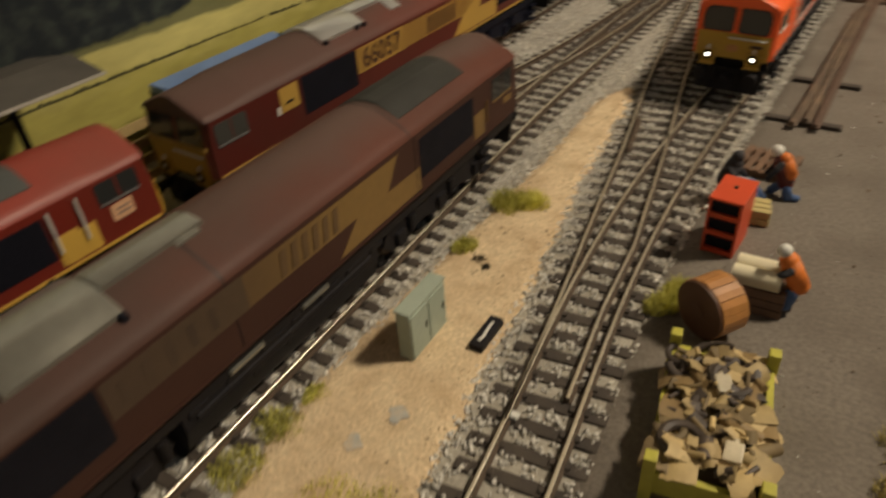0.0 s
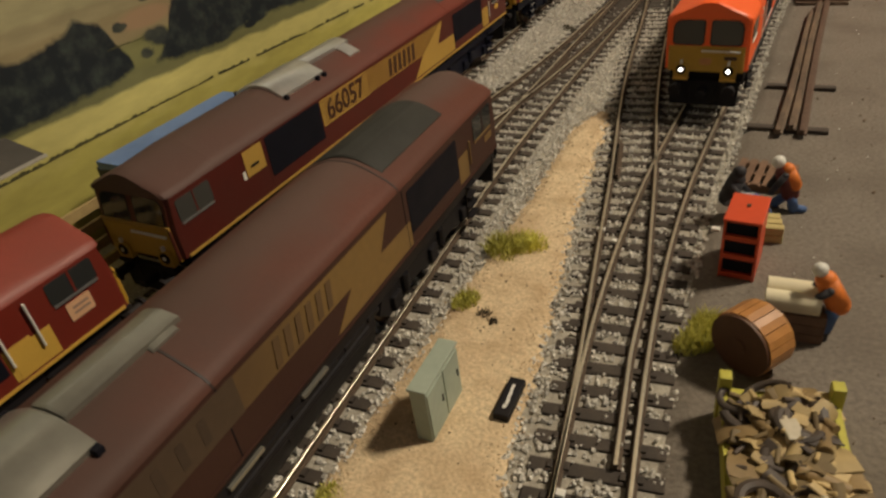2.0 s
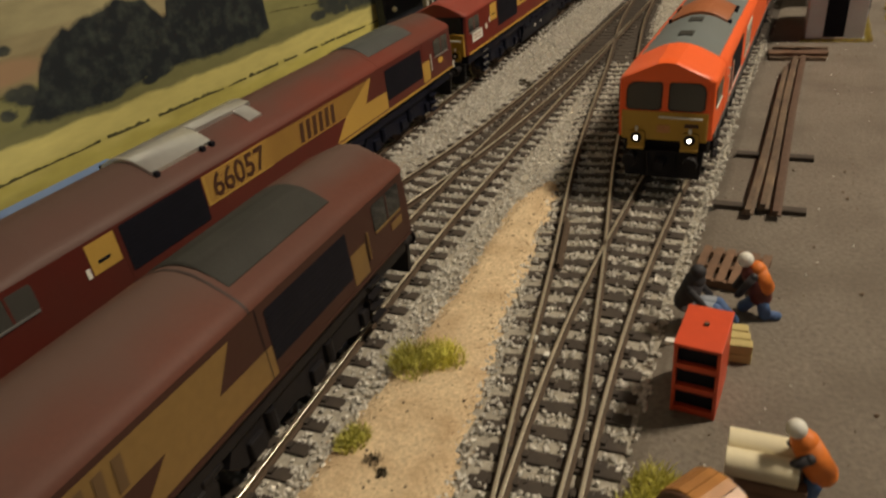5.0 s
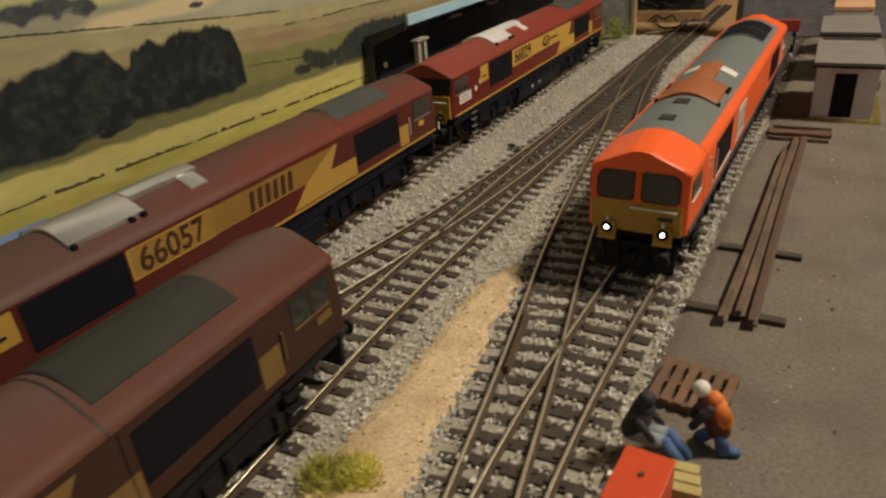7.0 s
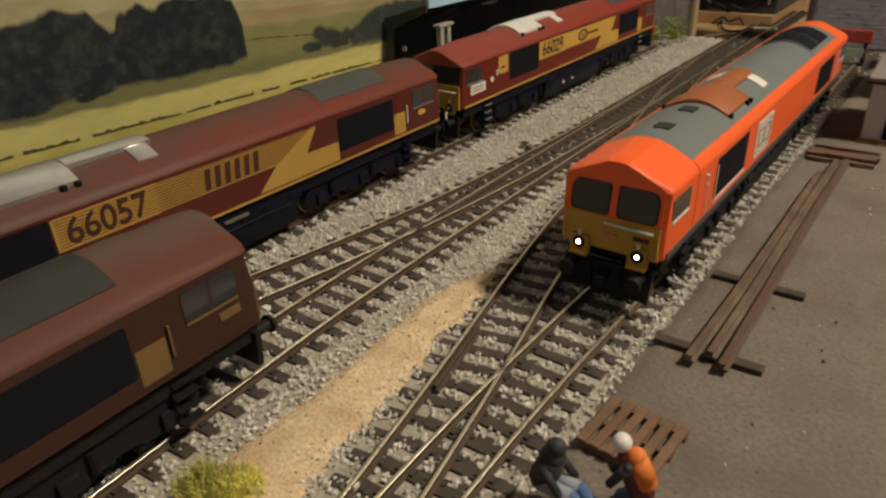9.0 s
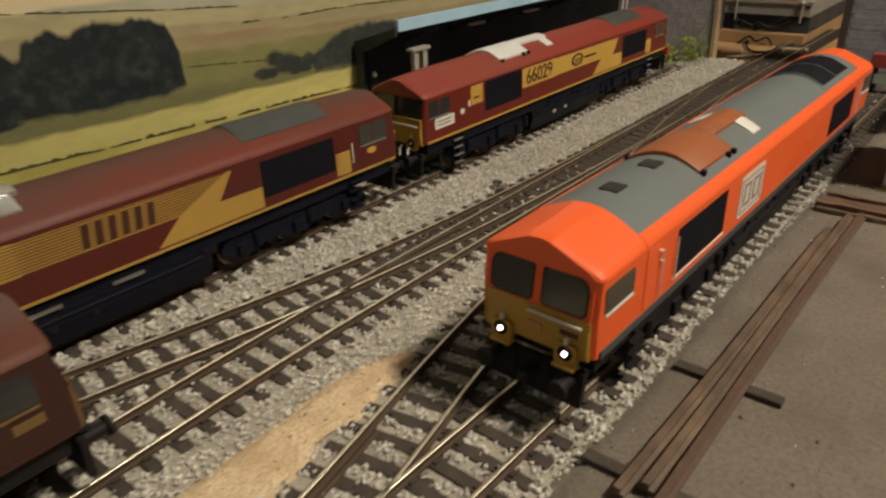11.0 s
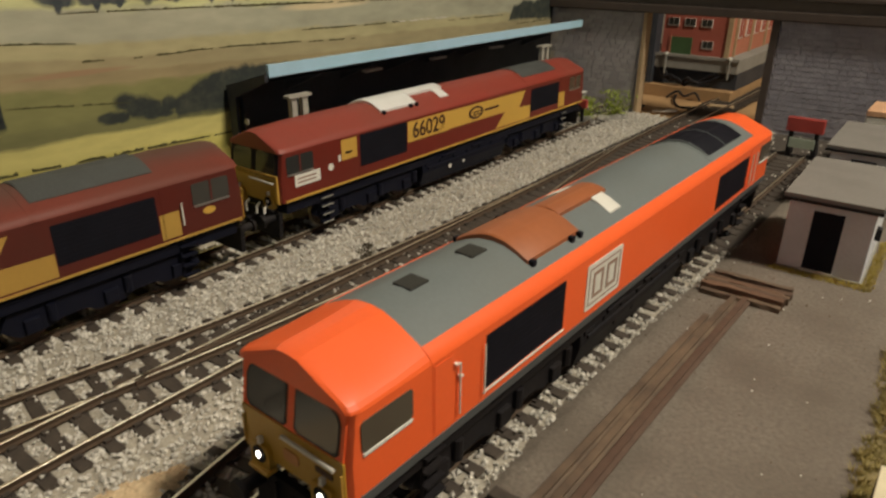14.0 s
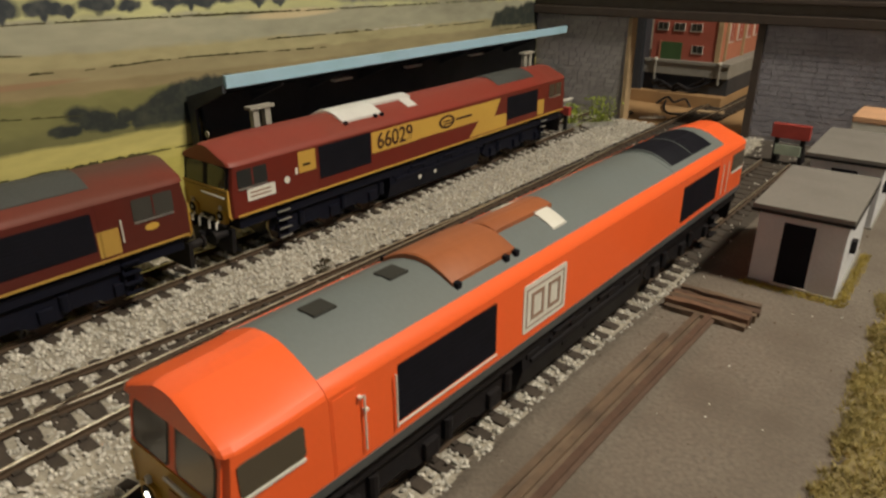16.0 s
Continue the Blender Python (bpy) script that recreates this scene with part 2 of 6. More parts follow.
def crown_dust(m, dust, near_tone=None):
    """Brown road dust settled along the middle of a roof, fading unevenly towards both cantrails. An optional second
    tone covers the near end.
    """
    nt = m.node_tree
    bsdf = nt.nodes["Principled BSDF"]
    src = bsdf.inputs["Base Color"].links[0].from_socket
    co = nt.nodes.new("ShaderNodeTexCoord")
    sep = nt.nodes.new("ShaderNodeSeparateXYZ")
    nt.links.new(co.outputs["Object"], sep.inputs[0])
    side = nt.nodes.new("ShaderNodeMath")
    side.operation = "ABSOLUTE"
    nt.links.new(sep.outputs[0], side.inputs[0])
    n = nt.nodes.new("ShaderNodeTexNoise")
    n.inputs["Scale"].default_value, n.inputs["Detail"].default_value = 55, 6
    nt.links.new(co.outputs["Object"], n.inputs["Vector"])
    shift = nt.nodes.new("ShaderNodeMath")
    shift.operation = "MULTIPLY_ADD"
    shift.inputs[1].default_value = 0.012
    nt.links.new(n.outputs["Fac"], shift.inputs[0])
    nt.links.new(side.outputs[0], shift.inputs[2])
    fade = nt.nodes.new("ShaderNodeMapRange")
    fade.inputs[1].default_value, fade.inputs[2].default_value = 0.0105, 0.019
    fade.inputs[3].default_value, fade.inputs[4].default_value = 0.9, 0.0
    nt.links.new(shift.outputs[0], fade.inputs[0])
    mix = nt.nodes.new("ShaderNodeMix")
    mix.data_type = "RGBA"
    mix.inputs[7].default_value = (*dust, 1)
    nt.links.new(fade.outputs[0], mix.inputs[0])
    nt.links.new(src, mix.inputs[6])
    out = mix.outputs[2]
    if near_tone:
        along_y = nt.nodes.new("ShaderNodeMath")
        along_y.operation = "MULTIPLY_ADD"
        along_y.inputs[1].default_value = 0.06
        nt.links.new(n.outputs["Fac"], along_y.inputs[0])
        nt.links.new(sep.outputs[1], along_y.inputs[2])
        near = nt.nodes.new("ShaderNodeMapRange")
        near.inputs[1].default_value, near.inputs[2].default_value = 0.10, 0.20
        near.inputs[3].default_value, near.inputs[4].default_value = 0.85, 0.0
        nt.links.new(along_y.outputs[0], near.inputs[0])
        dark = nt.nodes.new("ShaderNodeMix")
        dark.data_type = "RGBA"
        dark.inputs[7].default_value = (*near_tone, 1)
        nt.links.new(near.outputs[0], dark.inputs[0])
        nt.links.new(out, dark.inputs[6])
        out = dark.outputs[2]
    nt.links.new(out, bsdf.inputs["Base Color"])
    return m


crown_dust(dull_roof, (0.095, 0.047, 0.035), near_tone=(0.088, 0.052, 0.042))
# Near end darkened: the light's falloff there is put into the roof colour.
weathered_roof = crown_dust(material("weathered_maroon_roof", (0.112, 0.038, 0.024), 0.6, vary=0.15, dirt=(0.082, 0.036, 0.025), dirt_amount=0.7, dirt_scale=22, scale=800, bump=0.06, spec=0.25), (0.108, 0.066, 0.053), near_tone=(0.050, 0.029, 0.022))
clear_glass = glass_material("dusty_window_glazing", (0.075, 0.062, 0.042), 0.25)

# ---------------------------------------------------------------- mesh helpers (millimetres)


def make(name, bm, mat, parent=None, label="", smooth=False, crease=30):
    bmesh.ops.recalc_face_normals(bm, faces=bm.faces)
    me = bpy.data.meshes.new(name)
    for v in bm.verts:
        v.co *= MM
    bm.to_mesh(me)
    bm.free()
    me.materials.append(mat)
    if smooth:
        me.polygons.foreach_set("use_smooth", [True] * len(me.polygons))
        me.set_sharp_from_angle(angle=radians(crease))
    ob = new(name, me)
    ob.parent = parent
    if label:
        ob["label"] = label
    return ob


def part(name, bm, mat, parent, label="", smooth=False, crease=30):
    return make(name, bm, mat, parent, label, smooth, crease)


def thing(name, label, category, m=None, group="", kind=""):
    ob = new(name)
    ob.empty_display_size = 0.01
    if m is not None:
        ob.matrix_world = m
    return tagged(ob, label, category, group, kind)


def at_mm(x, y, z, rz=0, rx=0, ry=0):
    return pose(x * MM, y * MM, z * MM, rx, ry, rz)


def box(bm, x0, y0, z0, x1, y1, z1, bevel=0.0):
    vs = [bm.verts.new((x, y, z)) for x in (x0, x1) for y in (y0, y1) for z in (z0, z1)]
    fs = [bm.faces.new([vs[i] for i in f]) for f in ((0, 1, 3, 2), (4, 6, 7, 5), (0, 4, 5, 1), (2, 3, 7, 6), (0, 2, 6, 4), (1, 5, 7, 3))]
    if bevel:
        es = {e for f in fs for e in f.edges}
        bmesh.ops.bevel(bm, geom=list(es), offset=bevel, segments=2, affect="EDGES", profile=0.6)
    return bm


def a_box(*a, **k):
    return box(bmesh.new(), *a, **k)


def prism(bm, pts, axis, a, b):
    """A flat outline pts pushed along an axis from a to b."""
    def put(p, c):
        return {"x": (c, p[0], p[1]), "y": (p[0], c, p[1]), "z": (p[0], p[1], c)}[axis]
    lo, hi = [bm.verts.new(put(p, a)) for p in pts], [bm.verts.new(put(p, b)) for p in pts]
    n = len(pts)
    bm.faces.new(lo[::-1])
    bm.faces.new(hi)
    for i in range(n):
        bm.faces.new((lo[i], lo[(i + 1) % n], hi[(i + 1) % n], hi[i]))
    return bm


def tube(bm, a, b, r, n=10, r2=None):
    a, b = Vector(a), Vector(b)
    d = (b - a).normalized()
    u = d.orthogonal().normalized()
    v = d.cross(u)
    r2 = r if r2 is None else r2
    ra = [bm.verts.new(a + r * (math.cos(t) * u + math.sin(t) * v)) for t in np.linspace(0, 2 * math.pi, n, endpoint=False)]
    rb = [bm.verts.new(b + r2 * (math.cos(t) * u + math.sin(t) * v)) for t in np.linspace(0, 2 * math.pi, n, endpoint=False)]
    bm.faces.new(ra[::-1])
    bm.faces.new(rb)
    for i in range(n):
        bm.faces.new((ra[i], ra[(i + 1) % n], rb[(i + 1) % n], rb[i]))
    return bm


def a_tube(*a, **k):
    return tube(bmesh.new(), *a, **k)


def ball(bm, c, r, sx=1, sy=1, sz=1, u=10, v=7):
    m = Matrix.Translation(c) @ Matrix.Diagonal((r * sx, r * sy, r * sz, 1))
    bmesh.ops.create_uvsphere(bm, u_segments=u, v_segments=v, radius=1, matrix=m)
    return bm


def loft(bm, rings, closed=False, caps=True):
    rows = [[bm.verts.new(p) for p in ring] for ring in rings]
    n = len(rows[0])
    for a, b in zip(rows, rows[1:]):
        for i in range(n if closed else n - 1):
            j = (i + 1) % n
            bm.faces.new((a[i], a[j], b[j], b[i]))
    if caps:
        bm.faces.new(rows[0][::-1])
        bm.faces.new(rows[-1])
    return bm


def rounded(w0, z0, w1, z1, r, k=3):
    """A rounded rectangle outline."""
    out = []
    for cx, cz, a in ((w1 - r, z1 - r, 0), (w0 + r, z1 - r, 90), (w0 + r, z0 + r, 180), (w1 - r, z0 + r, 270)):
        out += [(cx + r * math.cos(radians(a + 90 * i / k)), cz + r * math.sin(radians(a + 90 * i / k))) for i in range(k + 1)]
    return out


def cloud(name, verts, faces, mat, parent=None, label="", smooth=False):
    me = bpy.data.meshes.new(name)
    me.from_pydata((np.asarray(verts) * MM).tolist(), [], faces)
    me.materials.append(mat)
    me.update()
    ob = new(name, me)
    ob.parent = parent
    if label:
        ob["label"] = label
    return ob


def text_mesh(name, body, size, mat, parent, m, label="", squash=1.0):
    cu = bpy.data.curves.new(name, "FONT")
    cu.body, cu.size, cu.extrude, cu.align_x, cu.align_y = body, size * MM, 0.00015, "CENTER", "CENTER"
    cu.offset = 0.00012
    tmp = bpy.data.objects.new(name, cu)
    scene.collection.objects.link(tmp)
    me = bpy.data.meshes.new_from_object(tmp.evaluated_get(bpy.context.evaluated_depsgraph_get()))
    bpy.data.objects.remove(tmp)
    me.materials.clear()
    me.materials.append(mat)
    me.transform(Matrix.Diagonal((squash, 1, 1, 1)))
    ob = new(name, me)
    ob.parent = parent
    ob.matrix_basis = m
    if label:
        ob["label"] = label
    return ob


# ---------------------------------------------------------------- room
def room():
    x0, x1, y0, y1, z0, z1 = -620, 1500, -900, 1500, -850, 1400
    for n, b in (("floor", (x0, y0, z0 - 40, x1, y1, z0)), ("ceiling", (x0, y0, z1, x1, y1, z1 + 40)), ("wall_west", (x0 - 60, y0, z0, x0, y1, z1)),
                 ("wall_east", (x1, y0, z0, x1 + 60, y1, z1)), ("wall_north", (x0, y1, z0, x1, y1 + 60, z1))):
        tagged(make(n, a_box(*b), carpet if n == "floor" else plaster), "plain painted room " + n.split("_")[0] if n != "floor" else "brown carpeted room floor", n.split("_")[0], kind="structure")
    south = bmesh.new()
    for a in ((x0, z0, 400, z1), (1100, z0, x1, z1), (400, z0, 1100, 270), (400, 830, 1100, z1)):
        box(south, a[0], y0 - 60, a[1], a[2], y0, a[3])
    tagged(make("wall_south", south, plaster), "plain painted room wall with an added window opening", "wall", kind="structure")
    # Unseen window, added only to carry the cool fill light.
    win = thing("unseen_window", "unseen white framed window added for the cool fill", "window", kind="structure")
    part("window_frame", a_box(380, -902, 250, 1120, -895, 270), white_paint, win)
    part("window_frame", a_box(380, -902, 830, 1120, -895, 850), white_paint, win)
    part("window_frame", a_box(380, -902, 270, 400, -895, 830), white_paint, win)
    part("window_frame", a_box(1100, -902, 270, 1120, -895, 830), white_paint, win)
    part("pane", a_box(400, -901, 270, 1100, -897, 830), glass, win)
    root = thing("ceiling_lamp", "round warm glowing ceiling lamp over the layout", "lamp", at_mm(500, 580, 995))
    part("shade", a_tube((0, 0, 4), (0, 0, 70), 125, 32, r2=60), lamp_glow, root)
    part("ceiling_rose", a_tube((0, 0, 70), (0, 0, 405), 12, 20), white_paint, root)


room()

# ---------------------------------------------------------------- base, ground and tracks
WALL_Y, BACK_X = 797.0, -275.0
tagged(make("baseboard", a_box(-300, -220, -16, 90, 1300, -4.2), brown_board), "thick brown baseboard carrying the whole layout", "baseboard", kind="structure")


base = bpy.data.objects["baseboard"]
for x in (-290, 70):
    for y in (-200, 540, 1270):
        part("leg", a_box(x, y, -850, x + 12, y + 12, -16), board_edge, base)


def along(line, y):
    ys, xs = [p[0] for p in line], [p[1] for p in line]
    return float(np.interp(y, ys, xs))


def smooth_line(line, step=4.0):
    """A softened copy of (y, x) knots."""
    ys = np.arange(line[0][0], line[-1][0] + 0.1, step)
    xs = np.interp(ys, [p[0] for p in line], [p[1] for p in line])
    k = 15
    pad = np.r_[xs[0] - (xs[1] - xs[0]) * np.arange(k, 0, -1), xs, xs[-1] + (xs[-1] - xs[-2]) * np.arange(1, k + 1)]
    w = np.hanning(2 * k + 1)
    return ys, np.convolve(pad, w / w.sum(), "valid")


MAIN = [(-200, -211), (830, -211)]
LOOP = [(-200, -96), (-60, -108), (50, -130), (91, -132.7), (151, -136.6), (201, -140.4), (260, -144.6), (304, -146), (431, -146), (620, -146), (830, -144), (985, -141)]
LOOP[:2] = [(-200, -106), (-60, -120)]
CROSS = [(232, -181), (275, -172.6), (314, -164.6), (360, -157.8), (405, -153.6), (460, -150.3), (540, -147.4), (600, -146.4)]
YARD = [(-200, -14), (-60, -30), (30, -44), (60, -48), (90, -51.5), (110, -54.5), (160, -62), (210, -66.5), (250, -68), (300, -67.5), (365, -65), (500, -62.2), (640, -59.4), (735, -57.4)]
BRANCH = [(110, -54.5), (160, -62.4), (208, -72), (262, -81), (331, -95.5), (365, -101.5), (410, -108.5), (475, -117), (541, -128), (600, -137.5), (680, -144.5), (720, -145.5)]
GAUGE = 16.9
RAIL = [(-1.3, -2.1), (1.3, -2.1), (1.3, -1.7), (0.35, -1.5), (0.35, -0.7), (0.62, -0.55), (0.62, 0.0), (-0.62, 0.0), (-0.62, -0.55), (-0.35, -0.7), (-0.35, -1.5), (-1.3, -1.7)]
RAIL_TOP = 1.0


def rail_mesh(ys, xs, side):
    """The rail's web and foot, and its worn bright head."""
    out = []
    for prof in (RAIL, [(-0.5, -0.1), (-0.46, 0.02), (-0.36, 0.09), (0.36, 0.09), (0.46, 0.02), (0.5, -0.1)]):
        bm = bmesh.new()
        rings = []
        for i in range(len(ys)):
            j, k = max(0, i - 1), min(len(ys) - 1, i + 1)
            d = Vector((xs[k] - xs[j], ys[k] - ys[j], 0)).normalized()
            nrm = Vector((d.y, -d.x, 0))
            c = Vector((xs[i], ys[i], RAIL_TOP)) + nrm * side
            rings.append([c + nrm * u + Vector((0, 0, z)) for u, z in prof])
        loft(bm, rings, closed=True)
        out.append(bm)
    return out


def sleeper_data():
    bm = a_box(-15.8, -2.0, -3.4, 15.8, 2.0, -1.15, bevel=0.35)
    for s in (-GAUGE / 2, GAUGE / 2):
        for k in (-1.9, 1.9):
            box(bm, s + k - 0.7, -1.0, -1.2, s + k + 0.7, 1.0, -0.4)
    bmesh.ops.recalc_face_normals(bm, faces=bm.faces)
    me = bpy.data.meshes.new("sleeper")
    for v in bm.verts:
        v.co *= MM
    bm.to_mesh(me)
    bm.free()
    me.materials.append(sleeper_mat)
    return me


SLEEPER = sleeper_data()
SLEEPER_SPOTS = []


def track(name, line, label, pitch=8.6, y_from=-1e9, y_to=1e9, skip=(), drop=0.0, blade=None):
    root = thing(name, label, "railway track", kind="structure")
    ys, xs = smooth_line(line)
    for i, side in enumerate((-GAUGE / 2, GAUGE / 2)):
        ry, rx = ys, xs
        if blade and side > 0:
            main_line, tip, gap = blade
            keep = ys >= tip
            ry, rx = ys[keep], np.minimum(xs[keep], np.array([along(main_line, y) for y in ys[keep]]) - gap)
        a, b = rail_mesh(ry, rx, side)
        r = part("rail", a, rust, root)
        part("rail_head", b, steel, r, "worn bright rail head")
    y = ys[0] + 3
    while y < ys[-1]:
        if y_from <= y <= y_to and not any(a <= y <= b for a, b in skip):
            x = float(np.interp(y, ys, xs))
            dx = (np.interp(y + 4, ys, xs) - np.interp(y - 4, ys, xs)) / 8
            ob = new("sleeper", SLEEPER)
            ob.parent = root
            ob.matrix_basis = at_mm(x + random.uniform(-0.3, 0.3), y, -drop + random.uniform(-0.08, 0.08), math.degrees(-math.atan(dx)) + random.uniform(-0.6, 0.6))
            SLEEPER_SPOTS.append((x, y))
        y += pitch + random.uniform(-0.25, 0.25)
    return root


track("track_main", MAIN, "straight model railway track with dark sleepers", y_from=60)
track("track_loop", LOOP, "gently curving model railway track in grey ballast")
track("track_crossover", CROSS, "turnout leg joining the loop track, bright worn rails", drop=0.3, y_to=560)
track("track_yard", YARD, "yard siding track with dark chunky sleepers")
track("track_branch", BRANCH, "turnout leg leaving the yard siding, dark sleepers", drop=0.3, y_from=150, y_to=640, blade=(YARD, 122, 4.2))
for line, y0, y1, side in ((LOOP, 335, 400, -GAUGE / 2 + 1.9), (CROSS, 330, 420, GAUGE / 2 - 1.9), (BRANCH, 262, 296, -GAUGE / 2 + 2.2)):
    ys, xs = smooth_line(line)
    keep = (ys >= y0) & (ys <= y1)
    web, head = rail_mesh(ys[keep], xs[keep], side)
    check = tagged(make("check_rail", web, rust), "short dark check rail beside the running rail", "check rail", kind="structure")
    part("rail_head", head, rust, check)


def wobble(x, y, s, seed=0.0):
    return noise.noise(Vector((x / s, y / s, seed)))


YARD_EDGE = [(-220, -14), (100, -38), (141, -43), (179, -46), (231, -48), (341, -45), (444, -45.5), (529, -42), (611, -39), (797, -37)]
SAND_L = [(-60, -102), (50, -106), (70, -110), (104, -114), (190, -114), (246, -114), (299, -117), (312, -116), (326, -110)]
SAND_R = [(-60, -58), (60, -68), (93, -75), (140, -82), (172, -86), (203, -92), (230, -97), (282, -103), (326, -110)]


def sheet(name, x0, y0, x1, y1, step, height, inside, mat, label, category, kind="structure"):
    nx, ny = int((x1 - x0) / step) + 1, int((y1 - y0) / step) + 1
    verts, faces, index = [], [], {}
    for j in range(ny):
        for i in range(nx):
            x, y = x0 + i * step, y0 + j * step
            index[i, j] = len(verts)
            verts.append((x, y, height(x, y)))
    for j in range(ny - 1):
        for i in range(nx - 1):
            if inside(x0 + (i + 0.5) * step, y0 + (j + 0.5) * step):
                faces.append((index[i, j], index[i + 1, j], index[i + 1, j + 1], index[i, j + 1]))
    ob = cloud(name, verts, faces, mat)
    ob.data.polygons.foreach_set("use_smooth", [True] * len(ob.data.polygons))
    return tagged(ob, label, category, kind=kind)


# Darker bed colour laid over the ballast at the far track ends.
dark_bed = material("dark_track_bed", (0.062, 0.050, 0.039), 0.85, vary=0.45, scale=700, dirt=(0.035, 0.028, 0.023), dirt_scale=60, bump=0.5)
sheet("track_bed", -168, 490, -104, 796, 2.0, lambda x, y: -1.62 + 0.12 * wobble(x, y, 7, 6), lambda x, y: y > 500 + 14 * wobble(x, y, 9, 8) and (abs(x - along(LOOP, y)) < 15.5 + 2 * wobble(x, y, 6, 2) or abs(x - along(BRANCH, y)) < 14 and y < 700), dark_bed, "dark track bed towards the end wall", "track bed")
sheet("track_bed_yard", -84, 520, -30, 796, 2.0, lambda x, y: -1.6 + 0.12 * wobble(x, y, 7, 6), lambda x, y: y > 548 + 16 * wobble(x, y, 9, 8) and abs(x - along(YARD, y)) < 22 + 3 * wobble(x, y, 6, 2), dark_bed, "dark ground round the siding end", "track bed")
sheet("ground", -299, -215, 88, 797, 5, lambda x, y: -2.0 + 0.25 * wobble(x, y, 9), lambda x, y: True, ballast_bed, "bed of fine grey-brown ballast under the tracks", "ground")


def sand_in(x, y, grow=0.0):
    w = 3.0 * wobble(x, y, 14, 3) + 1.5 * wobble(x, y, 4, 5)
    return y < 326 and along(SAND_L, y) - grow < x + w < along(SAND_R, y) + grow


def sand_height(x, y):
    d = min(x - along(SAND_L, y), along(SAND_R, y) - x) if y < 326 else -9
    return -2.3 + 2.0 * min(1, max(0, (d + 4) / 5)) + 0.35 * wobble(x, y, 12, 2) + 0.2 * wobble(x, y, 3, 7)


sheet("sand", -130, -60, -55, 330, 1.5, sand_height, lambda x, y: sand_in(x, y, 2.5), sand_mat, "sandy tan scatter strip between the two tracks", "sand")


def yard_in(x, y):
    return x > along(YARD_EDGE, y) + 1.6 * wobble(x, y, 9, 4)


sheet("yard_surface", -56, -215, 88, 797, 2.5, lambda x, y: -0.15 + 0.12 * wobble(x, y, 30, 1) - 1.9 * min(1, max(0, (along(YARD_EDGE, y) + 2 - x) / 3)),
      lambda x, y: yard_in(x + 2, y), yard_mat, "dark worn grey-brown asphalt yard surface", "yard")

# ballast stones
rs = np.random.RandomState(5)
OCT = np.array([(1, 0, 0), (-1, 0, 0), (0, 1, 0), (0, -1, 0), (0, 0, 1), (0, 0, -1)], float)
OCT_F = [(0, 2, 4), (2, 1, 4), (1, 3, 4), (3, 0, 4), (2, 0, 5), (1, 2, 5), (3, 1, 5), (0, 3, 5)]
LINES = [(smooth_line(l), half) for l, half in ((MAIN, 22), (LOOP, 25), (CROSS, 22), (YARD, 24), (BRANCH, 22))]
SPOTS = np.array(SLEEPER_SPOTS)


def stones(count, x0, x1, y0, y1, size, name, label):
    verts, faces = [], []
    n = 0
    px, py = rs.uniform(x0, x1, count), rs.uniform(y0, y1, count)
    for x, y in zip(px, py):
        if yard_in(x, y) and rs.rand() > 0.03 or sand_in(x, y, -1.0) and rs.rand() > 0.02:
            continue
        if x < -222 and rs.rand() > 0.35:
            continue
        if y > 500 + 14 * wobble(x, y, 9, 8) and (abs(x - along(LOOP, y)) < 16 or abs(x - along(BRANCH, y)) < 14) and rs.rand() > 0.06:
            continue
        if y > 548 + 16 * wobble(x, y, 9, 8) and x > -82 and rs.rand() > 0.07:
            continue
        z = -1.5
        near_rail = False
        for (ys, xs), half in LINES:
            if ys[0] <= y <= ys[-1]:
                d = abs(abs(x - np.interp(y, ys, xs)) - GAUGE / 2)
                near_rail = near_rail or d < 1.5
        if near_rail:
            continue
        d2 = np.abs(SPOTS[:, 1] - y) < 2.0
        on_sleeper = bool(np.any(d2 & (np.abs(SPOTS[:, 0] - x) < 16.2)))
        if on_sleeper and rs.rand() > 0.035:
            continue
        r = size * rs.uniform(0.55, 1.25)
        if on_sleeper:
            z, r = 0.0 - 0.1, r * 0.7
        q = Euler(rs.uniform(0, 6.28, 3)).to_matrix()
        sc = np.array((rs.uniform(0.7, 1.2), rs.uniform(0.6, 1.0), rs.uniform(0.5, 0.9))) * r
        pts = (OCT * sc * rs.uniform(0.8, 1.2, (6, 3))) @ np.array(q).T + (x, y, z + rs.uniform(-0.3, 0.4))
        verts.append(pts)
        faces += [(a + n, b + n, c + n) for a, b, c in OCT_F]
        n += 6
    return tagged(cloud(name, np.concatenate(verts), faces, stone_mat), label, "ballast", kind="stuff")


stones(40000, -232, -30, 30, 470, 0.95, "ballast", "loose grey ballast stones around the sleepers")
stones(15000, -232, -30, 470, 797, 1.05, "ballast_far", "loose grey ballast stones beside the far tracks")

# ---------------------------------------------------------------- locomotives
L = 274.0
W = 17.5
SIDE_TOP = 42.0
BASE = 20.5


ROOF_HALF = [(17.5, 0.0), (17.1, 1.0), (16.1, 2.1), (14.6, 3.1), (12.0, 4.5), (8.0, 6.5), (4.0, 7.9), (0, 8.3)]


CAB_HALF = [(17.5, 0.0), (17.2, 0.7), (16.4, 1.6), (15.4, 2.3), (12.0, 3.9), (8.0, 5.8), (3.4, 7.95), (0, 8.3)]


def section(w, top, y, lean=0.0, half=ROOF_HALF):
    """Roof section from one rounded cantrail over the crown to the other."""
    k = w / W
    pts = half + [(-x, z) for x, z in half[-2::-1]]
    return [(x * k, y + lean * z, SIDE_TOP + z * top) for x, z in pts]


